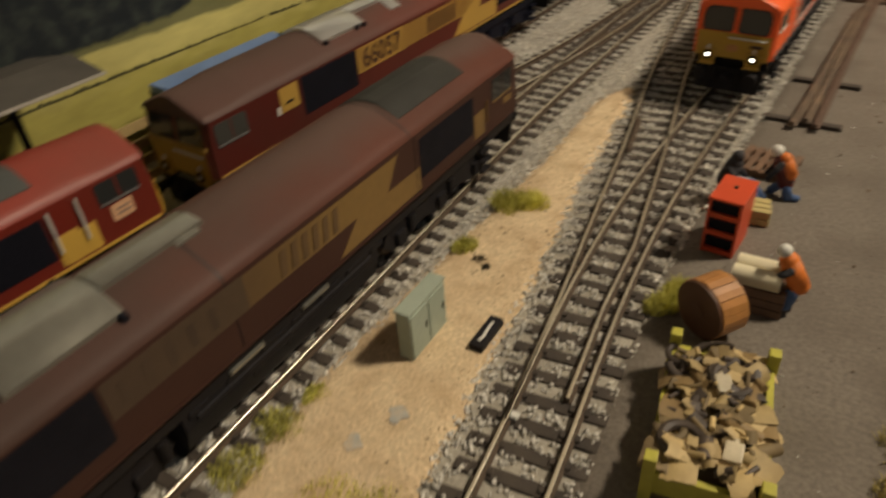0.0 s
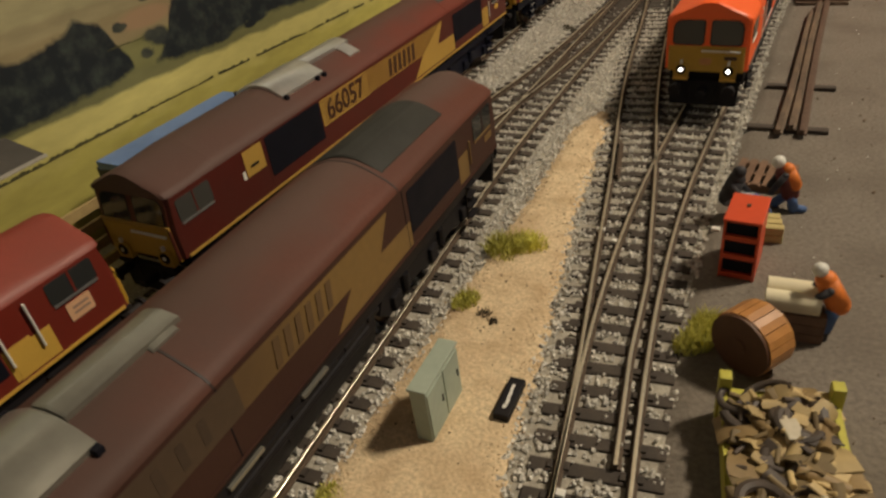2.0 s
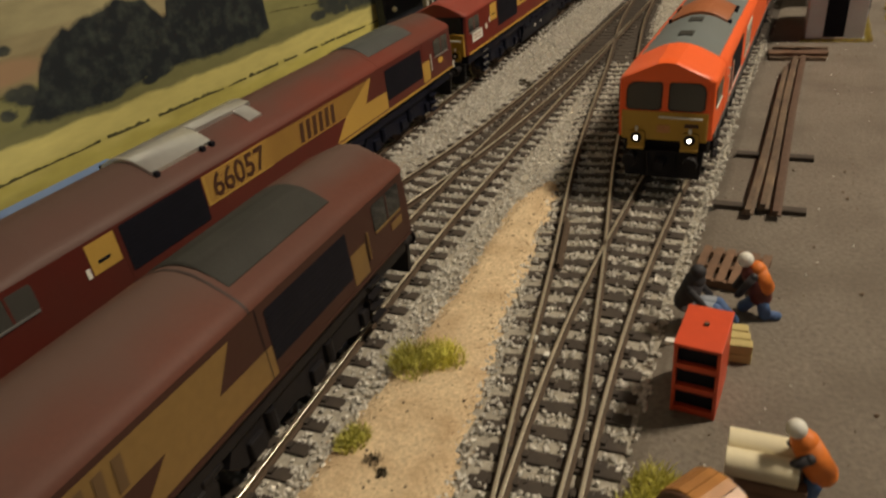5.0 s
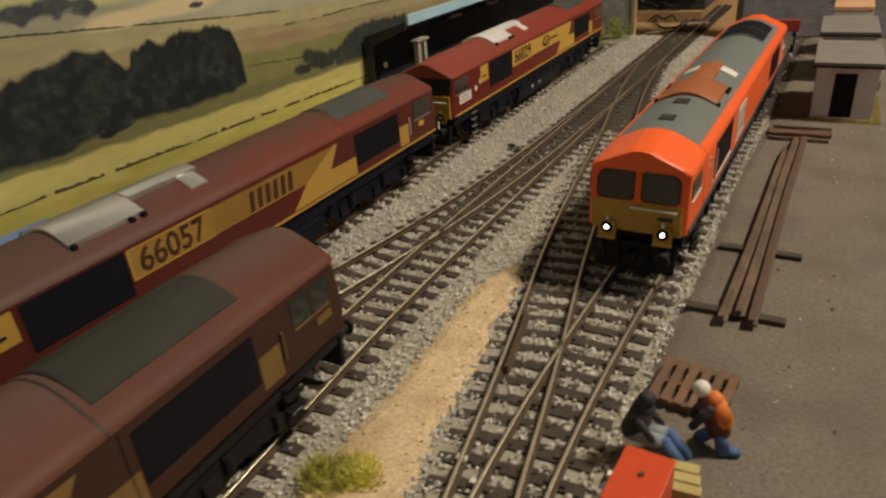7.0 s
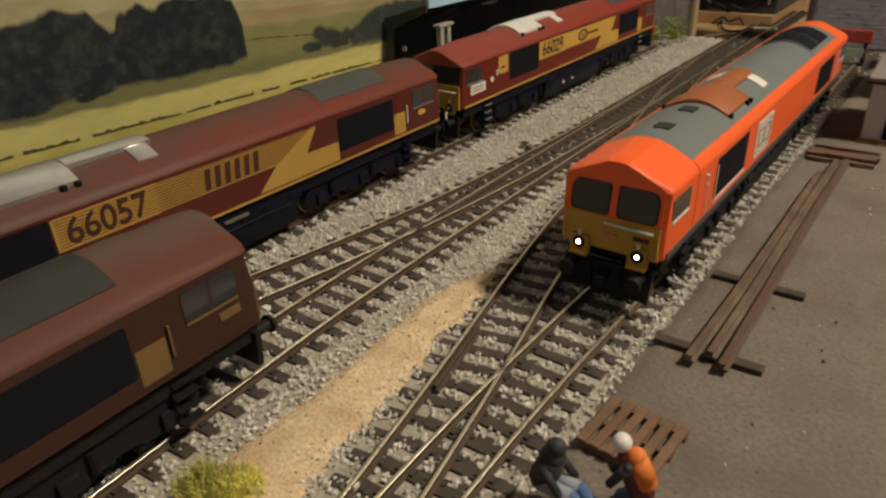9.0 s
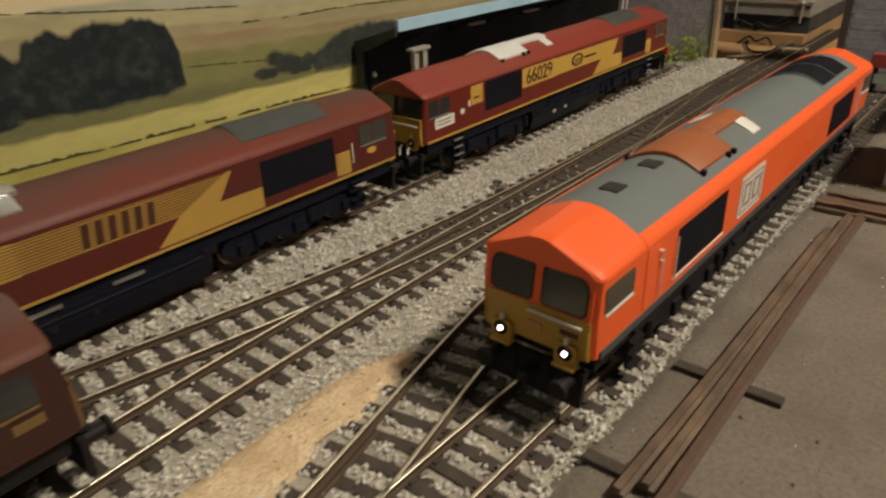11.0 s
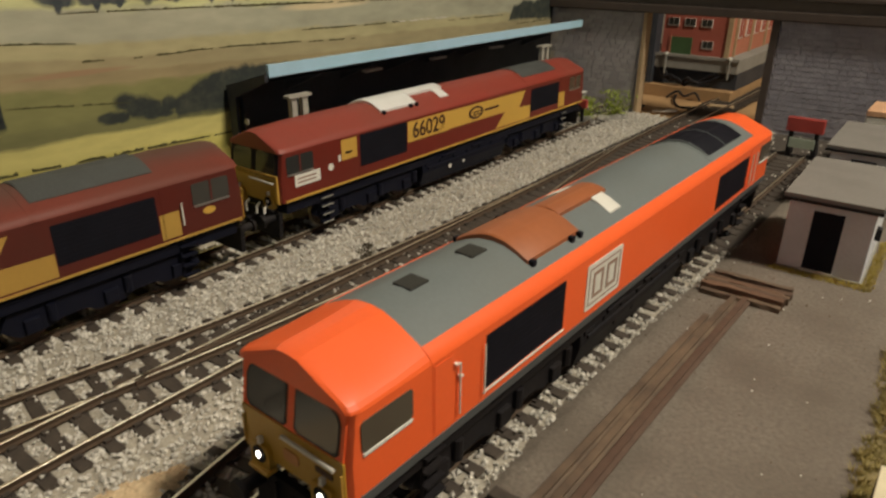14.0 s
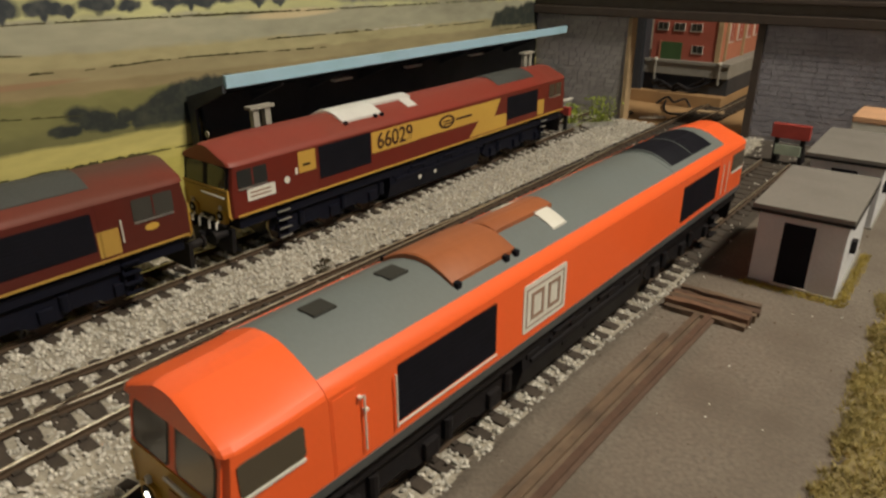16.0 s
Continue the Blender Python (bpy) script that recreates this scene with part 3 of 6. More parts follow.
def roof_z(x):
    return SIDE_TOP + float(np.interp(abs(x), [x for x, z in ROOF_HALF[::-1]], [z for x, z in ROOF_HALF[::-1]]))


SCREEN = [(2.6, 31.9), (12.6, 31.9), (13.7, 32.8), (13.8, 38.4), (13.1, 40.1), (11.5, 41.1), (4.0, 41.7), (2.4, 41.3), (1.7, 40.4), (1.7, 32.8)]


def lower_ring(w, y, lean):
    """Plan slice of the side walls at three heights."""
    return [(s * w, y + lean * max(0, z - 31), z) for s, zs in ((1, (BASE, 31, SIDE_TOP)), (-1, (SIDE_TOP, 31, BASE))) for z in zs]


def saddle(y0, y1, half, lift, thick=0.7):
    """A curved cover lying over the roof."""
    bm = bmesh.new()
    xs = np.linspace(-half, half, 13)
    rings = []
    for y in (y0, y0 + 0.6, y1 - 0.6, y1):
        e = 0.35 if y in (y0, y1) else 0.0
        up = [(x, y, roof_z(x) + lift - e + 0.5 * math.cos(x / half * 1.4)) for x in xs]
        dn = [(x, y, roof_z(x) + 0.05 - 0.4) for x in xs[::-1]]
        rings.append(up + dn)
    return loft(bm, rings, closed=True)


def side_plate(outline, sx, proud=0.25, back=0.5):
    """A plate of (y, z) outline on the wall at the side sx."""
    return prism(bmesh.new(), outline, "x", sx * (W - back), sx * (W + proud))


def rect(y0, z0, y1, z1):
    return [(y0, z0), (y1, z0), (y1, z1), (y0, z1)]


def loco(name, label, m, body_mat, roof_mat, band_mat, end_mat, style, number="", under=black, cover=silver, dirty=False):
    root = thing(name, label, "locomotive", m, group="diesel locomotives on the layout")
    # side walls with both cab fronts
    rings = [lower_ring(15.7, 0.0, 0.16), lower_ring(17.0, 0.8, 0.13), lower_ring(W, 2.6, 0.05), lower_ring(W, L - 2.6, -0.05), lower_ring(17.0, L - 0.8, -0.13), lower_ring(15.7, L, -0.16)]
    body = part("body", loft(bmesh.new(), rings, closed=True), body_mat, root, smooth=True)
    # roof: cab roofs and the long middle
    cab = 23.6
    step_mat = concrete if style == "ews_round" else under
    def roof_run(ys, half=ROOF_HALF):
        out = []
        for y in ys:
            e = min(y, L - y)
            w = float(np.interp(e, [0.5, 1.2, 3.0], [15.7, 16.9, W]))
            k = float(np.interp(e, [14, cab - 0.3], [0.0, 1.0]))
            shape = [(a[0] + (b[0] - a[0]) * k, a[1] + (b[1] - a[1]) * k) for a, b in zip(half, ROOF_HALF)]
            out.append(section(w, float(np.interp(e, [0.5, 3, 22], [0.85, 0.92, 1.0])), y, half=shape))
        return loft(bmesh.new(), out, caps=True)
    # Maroon roofs are paler copies of the body paint, for the stronger top light.
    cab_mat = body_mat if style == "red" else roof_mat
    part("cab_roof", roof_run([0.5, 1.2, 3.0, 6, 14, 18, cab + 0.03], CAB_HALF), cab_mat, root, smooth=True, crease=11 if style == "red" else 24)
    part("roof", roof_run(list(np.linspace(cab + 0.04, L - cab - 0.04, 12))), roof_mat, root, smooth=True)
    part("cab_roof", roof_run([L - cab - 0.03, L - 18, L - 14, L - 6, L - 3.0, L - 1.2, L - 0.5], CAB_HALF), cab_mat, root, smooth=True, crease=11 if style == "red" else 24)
    # seams over the roof
    for y in ((117, 197) if dirty else (197,)):
        bm = bmesh.new()
        loft(bm, [[(x, y + dy, z + 0.12) for x, yy, z in section(W, 1.0, y)] + [(x, y + dy, z - 0.5) for x, yy, z in section(W, 1.0, y)[::-1]] for dy in ((-0.3, 0.3) if dirty else (-0.5, 0.5))], closed=True)
        part("roof_seam", bm, seal_mat if dirty else roof_mat, root)
    if style == "red":
        for sx in (1, -1):
            lip = [(sx * (x + 0.12), SIDE_TOP + z + 0.12) for x, z in ROOF_HALF[:4]]
            lip += [(sx * (x - 0.7), SIDE_TOP + z - 0.5) for x, z in ROOF_HALF[3::-1]]
            part("cantrail_band", prism(bmesh.new(), lip, "y", cab - 0.1, L - cab + 0.1), orange, root, "rounded orange cantrail above the bodyside", smooth=True)
    # exhaust covers, clips and roof radiator
    c1 = part("exhaust_cover", saddle(69, 96, 11.6, 1.1), cover, root, "curved exhaust cover on the roof", smooth=True)
    for y in (95,) if dirty else (70.2, 90.5, 95):
        for sx in (-1, 1):
            part("clip", a_box(sx * 12.0 - 1.1, y - 0.9, roof_z(12.0) - 0.5, sx * 12.0 + 1.1, y + 0.9, roof_z(12.0) + 1.3, bevel=0.3), grille_black, c1)
    c2 = part("silencer_cover", saddle(96.5, 125.5, 4.6, 1.2), cover, root, "narrow silencer cover with flared end", smooth=True)
    part("end_flap", saddle(116, 123.4, 11.4 if not dirty else 6.0, 0.5), white_paint if style == "red" else cover, c2, smooth=True)
    part("radiator_panel", saddle(199, 241, 12.0, 0.22), (grille_black if style == "red" else dark_panel if dirty else mesh_grey), root, "dark mesh radiator panel in the roof", smooth=True)
    if style == "red":
        for y in (199.2, 220, 240.8):
            part("radiator_frame", saddle(y - 0.35, y + 0.35, 12.1, 0.34), roof_mat, root)
        for y in (37, 60):
            z = roof_z(0)
            part("roof_hatch", a_box(-2.8, y - 3.2, z - 0.3, 2.8, y + 3.2, z + 0.35, bevel=0.2), dark_panel, root)
    # both ends
    for end, flip in ((0, 1), (1, -1)):
        def place(bm):
            if flip < 0:
                bmesh.ops.transform(bm, matrix=Matrix.Translation((0, L, 0)) @ Matrix.Diagonal((-1, -1, 1, 1)), verts=bm.verts)
            return bm
        face = part("cab_front", place(prism(bmesh.new(), [(-15.7, BASE - 0.6), (15.7, BASE - 0.6), (15.7, 31.0), (-15.7, 31.0)], "y", -0.55, 0.9)), end_mat, root, "yellow warning panel across the cab front")
        def lean_plate(outline, a, b):
            bm = prism(bmesh.new(), outline, "y", a, b)
            for v in bm.verts:
                v.co.y += 0.16 * max(0, v.co.z - 31)
            return place(bm)
        part("front_mask", lean_plate([(-15.5, 31.1), (15.5, 31.1), (15.5, 41.6), (13.2, 44.2), (7, 47.2), (3, 48.4), (-3, 48.4), (-7, 47.2), (-13.2, 44.2), (-15.5, 41.6)], -0.35, 1.0), grille_black if style == "ews_round" else body_mat, root)
        for sx in (-1, 1):
            seal = [(sx * (7.7 + (u - 7.7) * 1.1), 36.8 + (v - 36.8) * 1.11) for u, v in SCREEN]
            part("screen_seal", lean_plate(seal, -0.42, 0.2), seal_mat, root, "dark rubber seal round the windscreen")
            part("windscreen", lean_plate([(sx * u, v) for u, v in SCREEN], -0.5, 0.0), screen_glass if style == "red" else glass, root, "dark cab windscreen with rounded corners")
            hx = sx * 9.8
            cl = part("lamp_housing", place(prism(bmesh.new(), rounded(hx - 3.2, 17.2, hx + 3.2, 23.4, 1.2), "y", -1.6, 0.4)), end_mat, root)
            part("lens", place(a_tube((hx, -2.1, 20.8), (hx, -1.2, 20.8), 0.75, 16)), headlight if (style == "red" and end == 0) else white_paint, cl, "round headlight lens")
            part("bezel", place(a_tube((hx, -1.85, 20.8), (hx, -1.0, 20.8), 2.1, 18)), grille_black, cl, "dark round headlight socket")
            part("bracket", place(a_box(hx - 0.5, -1.6, 23.2, hx + 0.5, -0.6, 25.0)), white_paint, cl)
            buf = part("buffer", place(a_tube((sx * 11.3, 0, 13.4), (sx * 11.3, -6.2, 13.4), 1.7, 14)), black, root)
            part("buffer_head", place(a_tube((sx * 11.3, -6.2, 13.4), (sx * 11.3, -7.4, 13.4), 2.8, 18, r2=2.5)), black, buf)
            part("step_plate", place(a_box(hx - 3.2, -2.6, 16.4, hx + 3.2, 0.4, 17.5, bevel=0.3)), gold if style == "red" else black, root)
        part("handrail", place(a_tube((-1.8, -1.3, 29.3), (13.8, -1.3, 29.1), 0.45, 8)), white_paint, root, "white cab front handrail")
        for sx in (-1, 1):
            part("handrail", place(a_tube((sx * 15.4, -0.9, 21), (sx * 15.4, -0.9, 28.5), 0.25, 8)), dirty_gold if dirty else body_mat if style == "ews_plain" else gold, root)
        if style == "red":
            part("number_bar", place(a_box(7.6, -0.8, 25.4, 12.6, -0.5, 26.8)), lettering, root, "small dark number bar on the cab front")
            part("front_badge", place(prism(bmesh.new(), rounded(-2.4, 23.0, 2.4, 26.0, 0.8), "y", -0.85, -0.4)), drum_wood, root, "small brown front badge")
        part("plough", place(prism(bmesh.new(), [(-14, 4.5), (14, 4.5), (15, 15.6), (-15, 15.6)], "y", -0.4, 1.4)), black, root, "black snowplough and valance")
        part("coupling", place(a_box(-1.6, -6.5, 10.4, 1.6, 0.5, 13.0, bevel=0.4)), black, root)
        for k in (-5.5, 5.0):
            part("brake_pipe", place(a_tube((k, -1.2, 15), (k + 0.6, -2.2, 6.5), 0.5, 8)), black, root)
        if style != "red":
            part("front_trim", place(a_box(-15.9, -0.8, 31.6, 15.9, -0.2, 32.5)), band_mat, root)
            part("front_trim", place(a_box(14.9, -0.85, 20.5, 15.9, -0.2, 31.7)), body_mat if style == "ews_plain" else band_mat, root)
        if style == "ews_round":
            for k, drop in ((-9.0, 2.0), (-4.0, 3.4), (3.2, 3.0), (8.4, 2.2)):
                hose = part("air_hose", place(a_tube((k, -1.0, 18.6), (k + 0.5, -3.2, 17.6), 0.55, 8)), white_paint, root, "pale bent air hose under the cab front")
                part("hose_end", place(a_tube((k + 0.5, -3.2, 17.8), (k + 1.1, -3.8, 17.6 - drop), 0.5, 8)), white_paint, hose)
    # both sides
    for sx in (1, -1):
        for y0, y1, lo, hi in ((2.7, 17.4, 32.6, 39.8), (L - 18.5, L - 3.5, 32.0, 39.6)) if style == "red" else ((3.4, 18.4, 32.6, 40.2), (L - 20, L - 5.5, 34.4, 41.0) if style == "ews_red" else (L - 22.5, L - 6.5, 32.0, 40.2)):
            fr = part("cab_side_window", side_plate(rounded(y0, lo, y1, hi, 0.9), sx, 0.22), clear_glass if style == "red" else pale_pane if style == "ews_plain" else glass, root, "cab side window glazing")
            part("window_sill", side_plate(rect(y0 + 0.3, lo - 0.75, y1 - 0.3, lo - 0.1), sx, 0.45), (white_paint if style == "red" else silver) if not dirty else dirty_gold, fr)
            if style != "red":
                part("window_post", side_plate(rect((y0 + y1) / 2 - 0.35, lo, (y0 + y1) / 2 + 0.35, hi), sx, 0.3), body_mat, fr)
        for y0, y1, lo, hi in ((43.0, 79.5, 25.4, 40.0), (201, 239, 24.6, 38.8)) if style == "red" else ((47.5, 81, 26.0, 41.2), (201, 237, 25.5, 39.6)):
            g = part("side_grille", side_plate(rounded(y0, lo, y1, hi, 0.6), sx, 0.12, 0.6), grille_black, root, "black louvred side grille")
            bm = bmesh.new()
            for k in range(9):
                z = lo + 0.8 + (hi - lo - 1.6) * k / 8
                prism(bm, rect(y0 + 0.8, z - 0.32, y1 - 0.8, z + 0.18), "x", sx * (W + 0.05), sx * (W + 0.2))
            part("louvres", bm, grille_black, g)
        if style == "red":
            part("grille_trim", side_plate(rect(42.2, 24.5, 80.0, 25.0), sx, 0.3), white_paint, root, "thin white line under the side grille")
            for y in (32.4, 41.8, L - 31, L - 25):
                part("door_handrail", a_tube((sx * (W + 0.8), y, 25), (sx * (W + 0.8), y, 38.5), 0.24, 8), white_paint, root, "white door handrail")
            for hz in (38.3, 34.6):
                part("handrail_hook", a_box(min(sx * W, sx * (W + 1.0)), 30.9 if hz > 38 else 32.4, hz, max(sx * W, sx * (W + 1.0)), 31.9 if hz > 38 else 33.4, hz + 0.4), white_paint, root)
            part("cab_door", side_plate(rect(24.5, 23.4, 31.0, 41.0), sx, 0.12), orange, root)
            badge = part("logo_panel", side_plate(rounded(91.8, 24.8, 114.0, 39.4, 0.8), sx, 0.2), white_paint, root, "white square emblem panel with plain marks")
            red_mark = MATS["emblem_red"] if "emblem_red" in MATS else material("emblem_red", (0.34, 0.22, 0.16), 0.5, vary=0.1, bump=0.0)
            for y0 in (95.6, 104.2):
                for o in (rect(y0, 28.0, y0 + 6.4, 29.1), rect(y0, 35.1, y0 + 6.4, 36.2), rect(y0, 29.1, y0 + 1.2, 35.1), rect(y0 + 5.2, 29.1, y0 + 6.4, 35.1)):
                    part("emblem_mark", side_plate(o, sx, 0.32), red_mark, badge)
            for o in (rect(93.2, 26.2, 112.6, 26.6), rect(93.2, 37.6, 112.6, 38.0), rect(93.2, 26.6, 93.6, 37.6), rect(112.2, 26.6, 112.6, 37.6)):
                part("emblem_mark", side_plate(o, sx, 0.32), red_mark, badge)
            part("sole_stripe", side_plate(rect(2, BASE - 0.3, L - 2, BASE + 2.0), sx, 0.3), sole_grey, root)
        else:
            o = 3.0 if style == "ews_round" else -2.0
            bolt = [(82, 30.8), (82, 40.7), (191 + o, 40.2), (184.5 + o, 30.5), (200.6, 30.2), (200.6, 22.2), (159 + o, 22.2), (168.5 + o, 30.6)]
            part("gold_band", side_plate(bolt, sx, 0.1), band_mat, root, "wide gold bodyside band broken by a zigzag")
            # Band's near end painted darker: grime plus the light falling off there.
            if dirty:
                part("grimy_panel", side_plate(rect(81.8, 30.6, 122, 40.8), sx, 0.16), dark_end_gold, root, "grimy gold band end, painted darker for the fading light")
            part("cab_door", side_plate(rect(35.5, 31.6, 45.5, 41.0), sx, 0.12), band_mat, root, "gold cab door panel")
            part("cab_door", side_plate(rect(237.6, 22.4, 245.5, 32.0), sx, 0.12), band_mat, root, "gold cab door panel")
            part("sole_stripe", side_plate(rect(2, BASE + 0.1, L - 2, BASE + 1.0), sx, 0.3), band_mat if not dirty else body_mat, root)
            part("door_handle", side_plate(rect(38, 34.6, 42, 35.3), sx, 0.5), grille_black, root)
            if style in ("ews_plain", "ews_dirty"):
                part("door_handrail", a_tube((sx * (W + 0.6), L - 27.5, 26), (sx * (W + 0.6), L - 27.5, 34.5), 0.35, 8), white_paint if not dirty else dirty_gold, root, "pale door handrail")
            if dirty:
                part("data_panel", side_plate(rect(L - 13, 27.2, L - 6.5, 29.6), sx, 0.2), dirty_gold, root)
            part("data_panel", side_plate(rect(33.4, 31.6, 34.8, 34.6), sx, 0.2), white_paint if not dirty else dirty_gold, root)
            for k in range(0 if dirty or style == "ews_round" else 10):
                z = 31.4 + k * 0.95
                part("band_line", side_plate(rect(119 if number != "66057" else 82.5, z, 186 - (40.0 - z) * 2.1, z + 0.22), sx, 0.3), body_mat, root)
            if number:
                n = part("number_panel", side_plate(rounded(81.6, 30.4, 116, 40.8, 0.3), sx, 0.22), band_mat, root)
                text_mesh("number", number, 11.4, lettering, n, pose(sx * (W + 0.3) * MM, 98.6 * MM, 35.4 * MM, 90, 0, 90 * sx), squash=0.95)
            else:
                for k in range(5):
                    part("number_bar", side_plate(rounded(85.4 + k * 6.2, 32.4, 87.6 + k * 6.2, 38.8, 0.5), sx, 0.24), lettering if not dirty else dark_end_number, root)
            if style == "ews_round":
                ring = part("emblem", side_plate([(141 + 7.0 * math.cos(a), 35.6 + 3.6 * math.sin(a)) for a in np.linspace(0, 6.283, 24, endpoint=False)], sx, 0.3), lettering, root, "dark oval emblem with plain bars")
                part("emblem_core", side_plate([(141 + 5.2 * math.cos(a), 35.6 + 2.4 * math.sin(a)) for a in np.linspace(0, 6.283, 24, endpoint=False)], sx, 0.42), band_mat, ring)
                for k in (-1.1, 0.4):
                    part("emblem_bar", side_plate(rect(137.5, 35.2 + k, 147.5, 36.0 + k), sx, 0.5), lettering, ring)
                part("emblem_bar", side_plate(rect(149.5, 34.9, 164, 36.1), sx, 0.3), lettering, ring)
            else:
                for k in range(3):
                    a = 134 + k * 8.6
                    for j in (0, 4.3):
                        part("emblem_block", side_plate([(a + j, 31.6), (a + j + 2.2, 31.6), (a + j + 3.2, 39.0), (a + j + 1.0, 39.0)], sx, 0.34), lettering if not dirty else faded, root, "plain dark emblem bar")
            if style in ("ews_round", "ews_red"):
                tag = part("cab_plate", side_plate(rounded(7.5 if style == "ews_round" else L - 17.2, 26.2 if style == "ews_round" else 27.2, 22 if style == "ews_round" else L - 9.6, 31.4 if style == "ews_round" else 32.6, 0.4), sx, 0.22), white_paint if style == "ews_round" else peach, root, "small pale cabside plate with plain marks")
                y0 = 9 if style == "ews_round" else L - 15.6
                for z in (27.6, 29.3) if style == "ews_round" else (28.8, 30.4):
                    part("plate_mark", side_plate(rect(y0, z, y0 + (10.5 if style == "ews_round" else 5), z + 0.7), sx, 0.3), MATS["emblem_red"], tag)
                part("roundel", side_plate([(28.6 + 1.6 * math.cos(a), 30.4 + 1.6 * math.sin(a)) for a in np.linspace(0, 6.283, 14, endpoint=False)], sx, 0.22), white_paint, root)
            if style == "ews_red":
                for y in (L - 26.5, L - 35.4):
                    part("door_handrail", a_tube((sx * (W + 0.8), y, 27), (sx * (W + 0.8), y, 40.5), 0.4, 8), white_paint, root, "white door handrail")
                part("cab_door", side_plate(rect(L - 35, 22.2, L - 23, 31.0), sx, 0.16), gold, root, "gold lower cab door panel")
            if style == "ews_plain":
                part("emblem", side_plate([(L - 16 + 2.8 * math.cos(a), 28.6 + 1.4 * math.sin(a)) for a in np.linspace(0, 6.283, 14, endpoint=False)], sx, 0.22), gold, root, "small gold oval emblem")
    # panel joints down the sides, pipes and bars along the solebar
    for sx in (1, -1):
        for y in (24.0, 241) if style == "red" else (117.2, 198.5) if dirty else (46.6, 239):
            part("panel_joint", side_plate(rect(y - 0.14, BASE + 1.2, y + 0.14, SIDE_TOP - 0.4), sx, 0.12), grille_black if dirty else body_mat, root)
        for y0, y1 in ((112, 124), (140, 151)):
            part("solebar_bar", a_box(min(sx * 15.5, sx * 16.6), y0, 15.6, max(sx * 15.5, sx * 16.6), y1, 16.7, bevel=0.25), under if style in ("red", "ews_round") else dull_silver, root)
        part("air_pipe", a_tube((sx * 15.9, 30, 18.6), (sx * 15.9, L - 30, 18.6), 0.45, 6), under, root)
        for k in range(7):
            y = 98 + k * 12.4
            part("equipment_box", a_box(min(sx * 14.2, sx * 15.9), y, 13.2, max(sx * 14.2, sx * 15.9), y + 6.2 + 2.0 * (k % 3), 14.9, bevel=0.2), under, root)
    # underframe
    part("solebar", a_box(-15.6, 3.5, 14.5, 15.6, L - 3.5, BASE + 0.3, bevel=0.5), under, root)
    tank = part("fuel_tank", prism(bmesh.new(), [(-15.2, 16), (-15.6, 10), (-13.5, 2.6), (13.5, 2.6), (15.6, 10), (15.2, 16)], "y", 96, 176), under, root, "angled black fuel tank")
    for sx in (1, -1):
        part("tank_rail", a_tube((sx * 15.6, 100, 12.2), (sx * 15.6, 172, 12.2), 0.7, 8), under, tank)
        part("gauge", a_tube((sx * 14.5, 120, 9), (sx * 15.6, 120, 9), 1.2, 12), white_paint if style == "ews_round" else black, tank)
        part("gauge", a_tube((sx * 14.5, 133, 9), (sx * 15.6, 133, 9), 1.0, 12), white_paint if style == "ews_round" else black, tank)
        for y in (26, L - 26):
            st = part("step_ladder", a_box(sx * 15.2 - 0.4, y - 3.4, 4, sx * 15.2 + 0.4, y - 2.6, 20), under, root)
            for k in range(4):
                part("step", a_box(sx * 15.6 - 1.2, y - 3.4, 4.6 + 4 * k, sx * 15.6 + 1.2, y + 3.4, 5.2 + 4 * k), under, st)
                part("step_edge", a_box(sx * 16.9 - 0.15, y - 3.4, 4.6 + 4 * k, sx * 16.9 + 0.15, y + 3.4, 5.2 + 4 * k), step_mat, st)
    for cy in (57, L - 57):
        bogie = part("bogie", a_box(-10, cy - 30, 7.5, 10, cy + 30, 13.5, bevel=0.6), under, root)
        for sx in (1, -1):
            bm = prism(bmesh.new(), [(cy - 36, 8.5), (cy - 33, 13.5), (cy + 33, 13.5), (cy + 36, 8.5), (cy + 31, 4.6), (cy + 21, 4.6), (cy + 17, 6.2), (cy + 9, 6.2), (cy + 5, 4.2), (cy - 5, 4.2), (cy - 9, 6.2), (cy - 17, 6.2), (cy - 21, 4.6), (cy - 31, 4.6)], "x", sx * 10.6, sx * 13.8)
            part("side_frame", bm, under, bogie)
            for k in (-26.5, 0, 26.5):
                part("axle_box", a_box(min(sx * 13.2, sx * 15.2), cy + k - 2.6, 5.0, max(sx * 13.2, sx * 15.2), cy + k + 2.6, 10.2, bevel=0.5), under, bogie)
                part("spring", a_tube((sx * 14.2, cy + k + 6.5, 7), (sx * 14.2, cy + k + 6.5, 13), 1.6, 10), under, bogie)
        for k in (-26.5, 0, 26.5):
            for sx in (1, -1):
                w = part("wheel", a_tube((sx * 7.2, cy + k, 7.0), (sx * 9.6, cy + k, 7.0), 7.0, 22), rust, bogie)
                part("flange", a_tube((sx * 6.6, cy + k, 7.0), (sx * 7.3, cy + k, 7.0), 7.6, 22), steel, w)
    return root


TOP = RAIL_TOP + 0.09
loco("diesel_locomotive", "orange-red diesel locomotive with grey roof and lit headlights", at_mm(-66.2, 326.0, TOP, -1.2), orange, roof_grey, white_paint, yellow_end, "red", cover=cover_orange)
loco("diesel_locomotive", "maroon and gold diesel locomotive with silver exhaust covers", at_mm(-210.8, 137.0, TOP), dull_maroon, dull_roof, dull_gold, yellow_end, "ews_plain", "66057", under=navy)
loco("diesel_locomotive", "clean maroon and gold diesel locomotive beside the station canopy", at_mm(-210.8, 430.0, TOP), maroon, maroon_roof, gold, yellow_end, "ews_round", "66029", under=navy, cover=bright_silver)
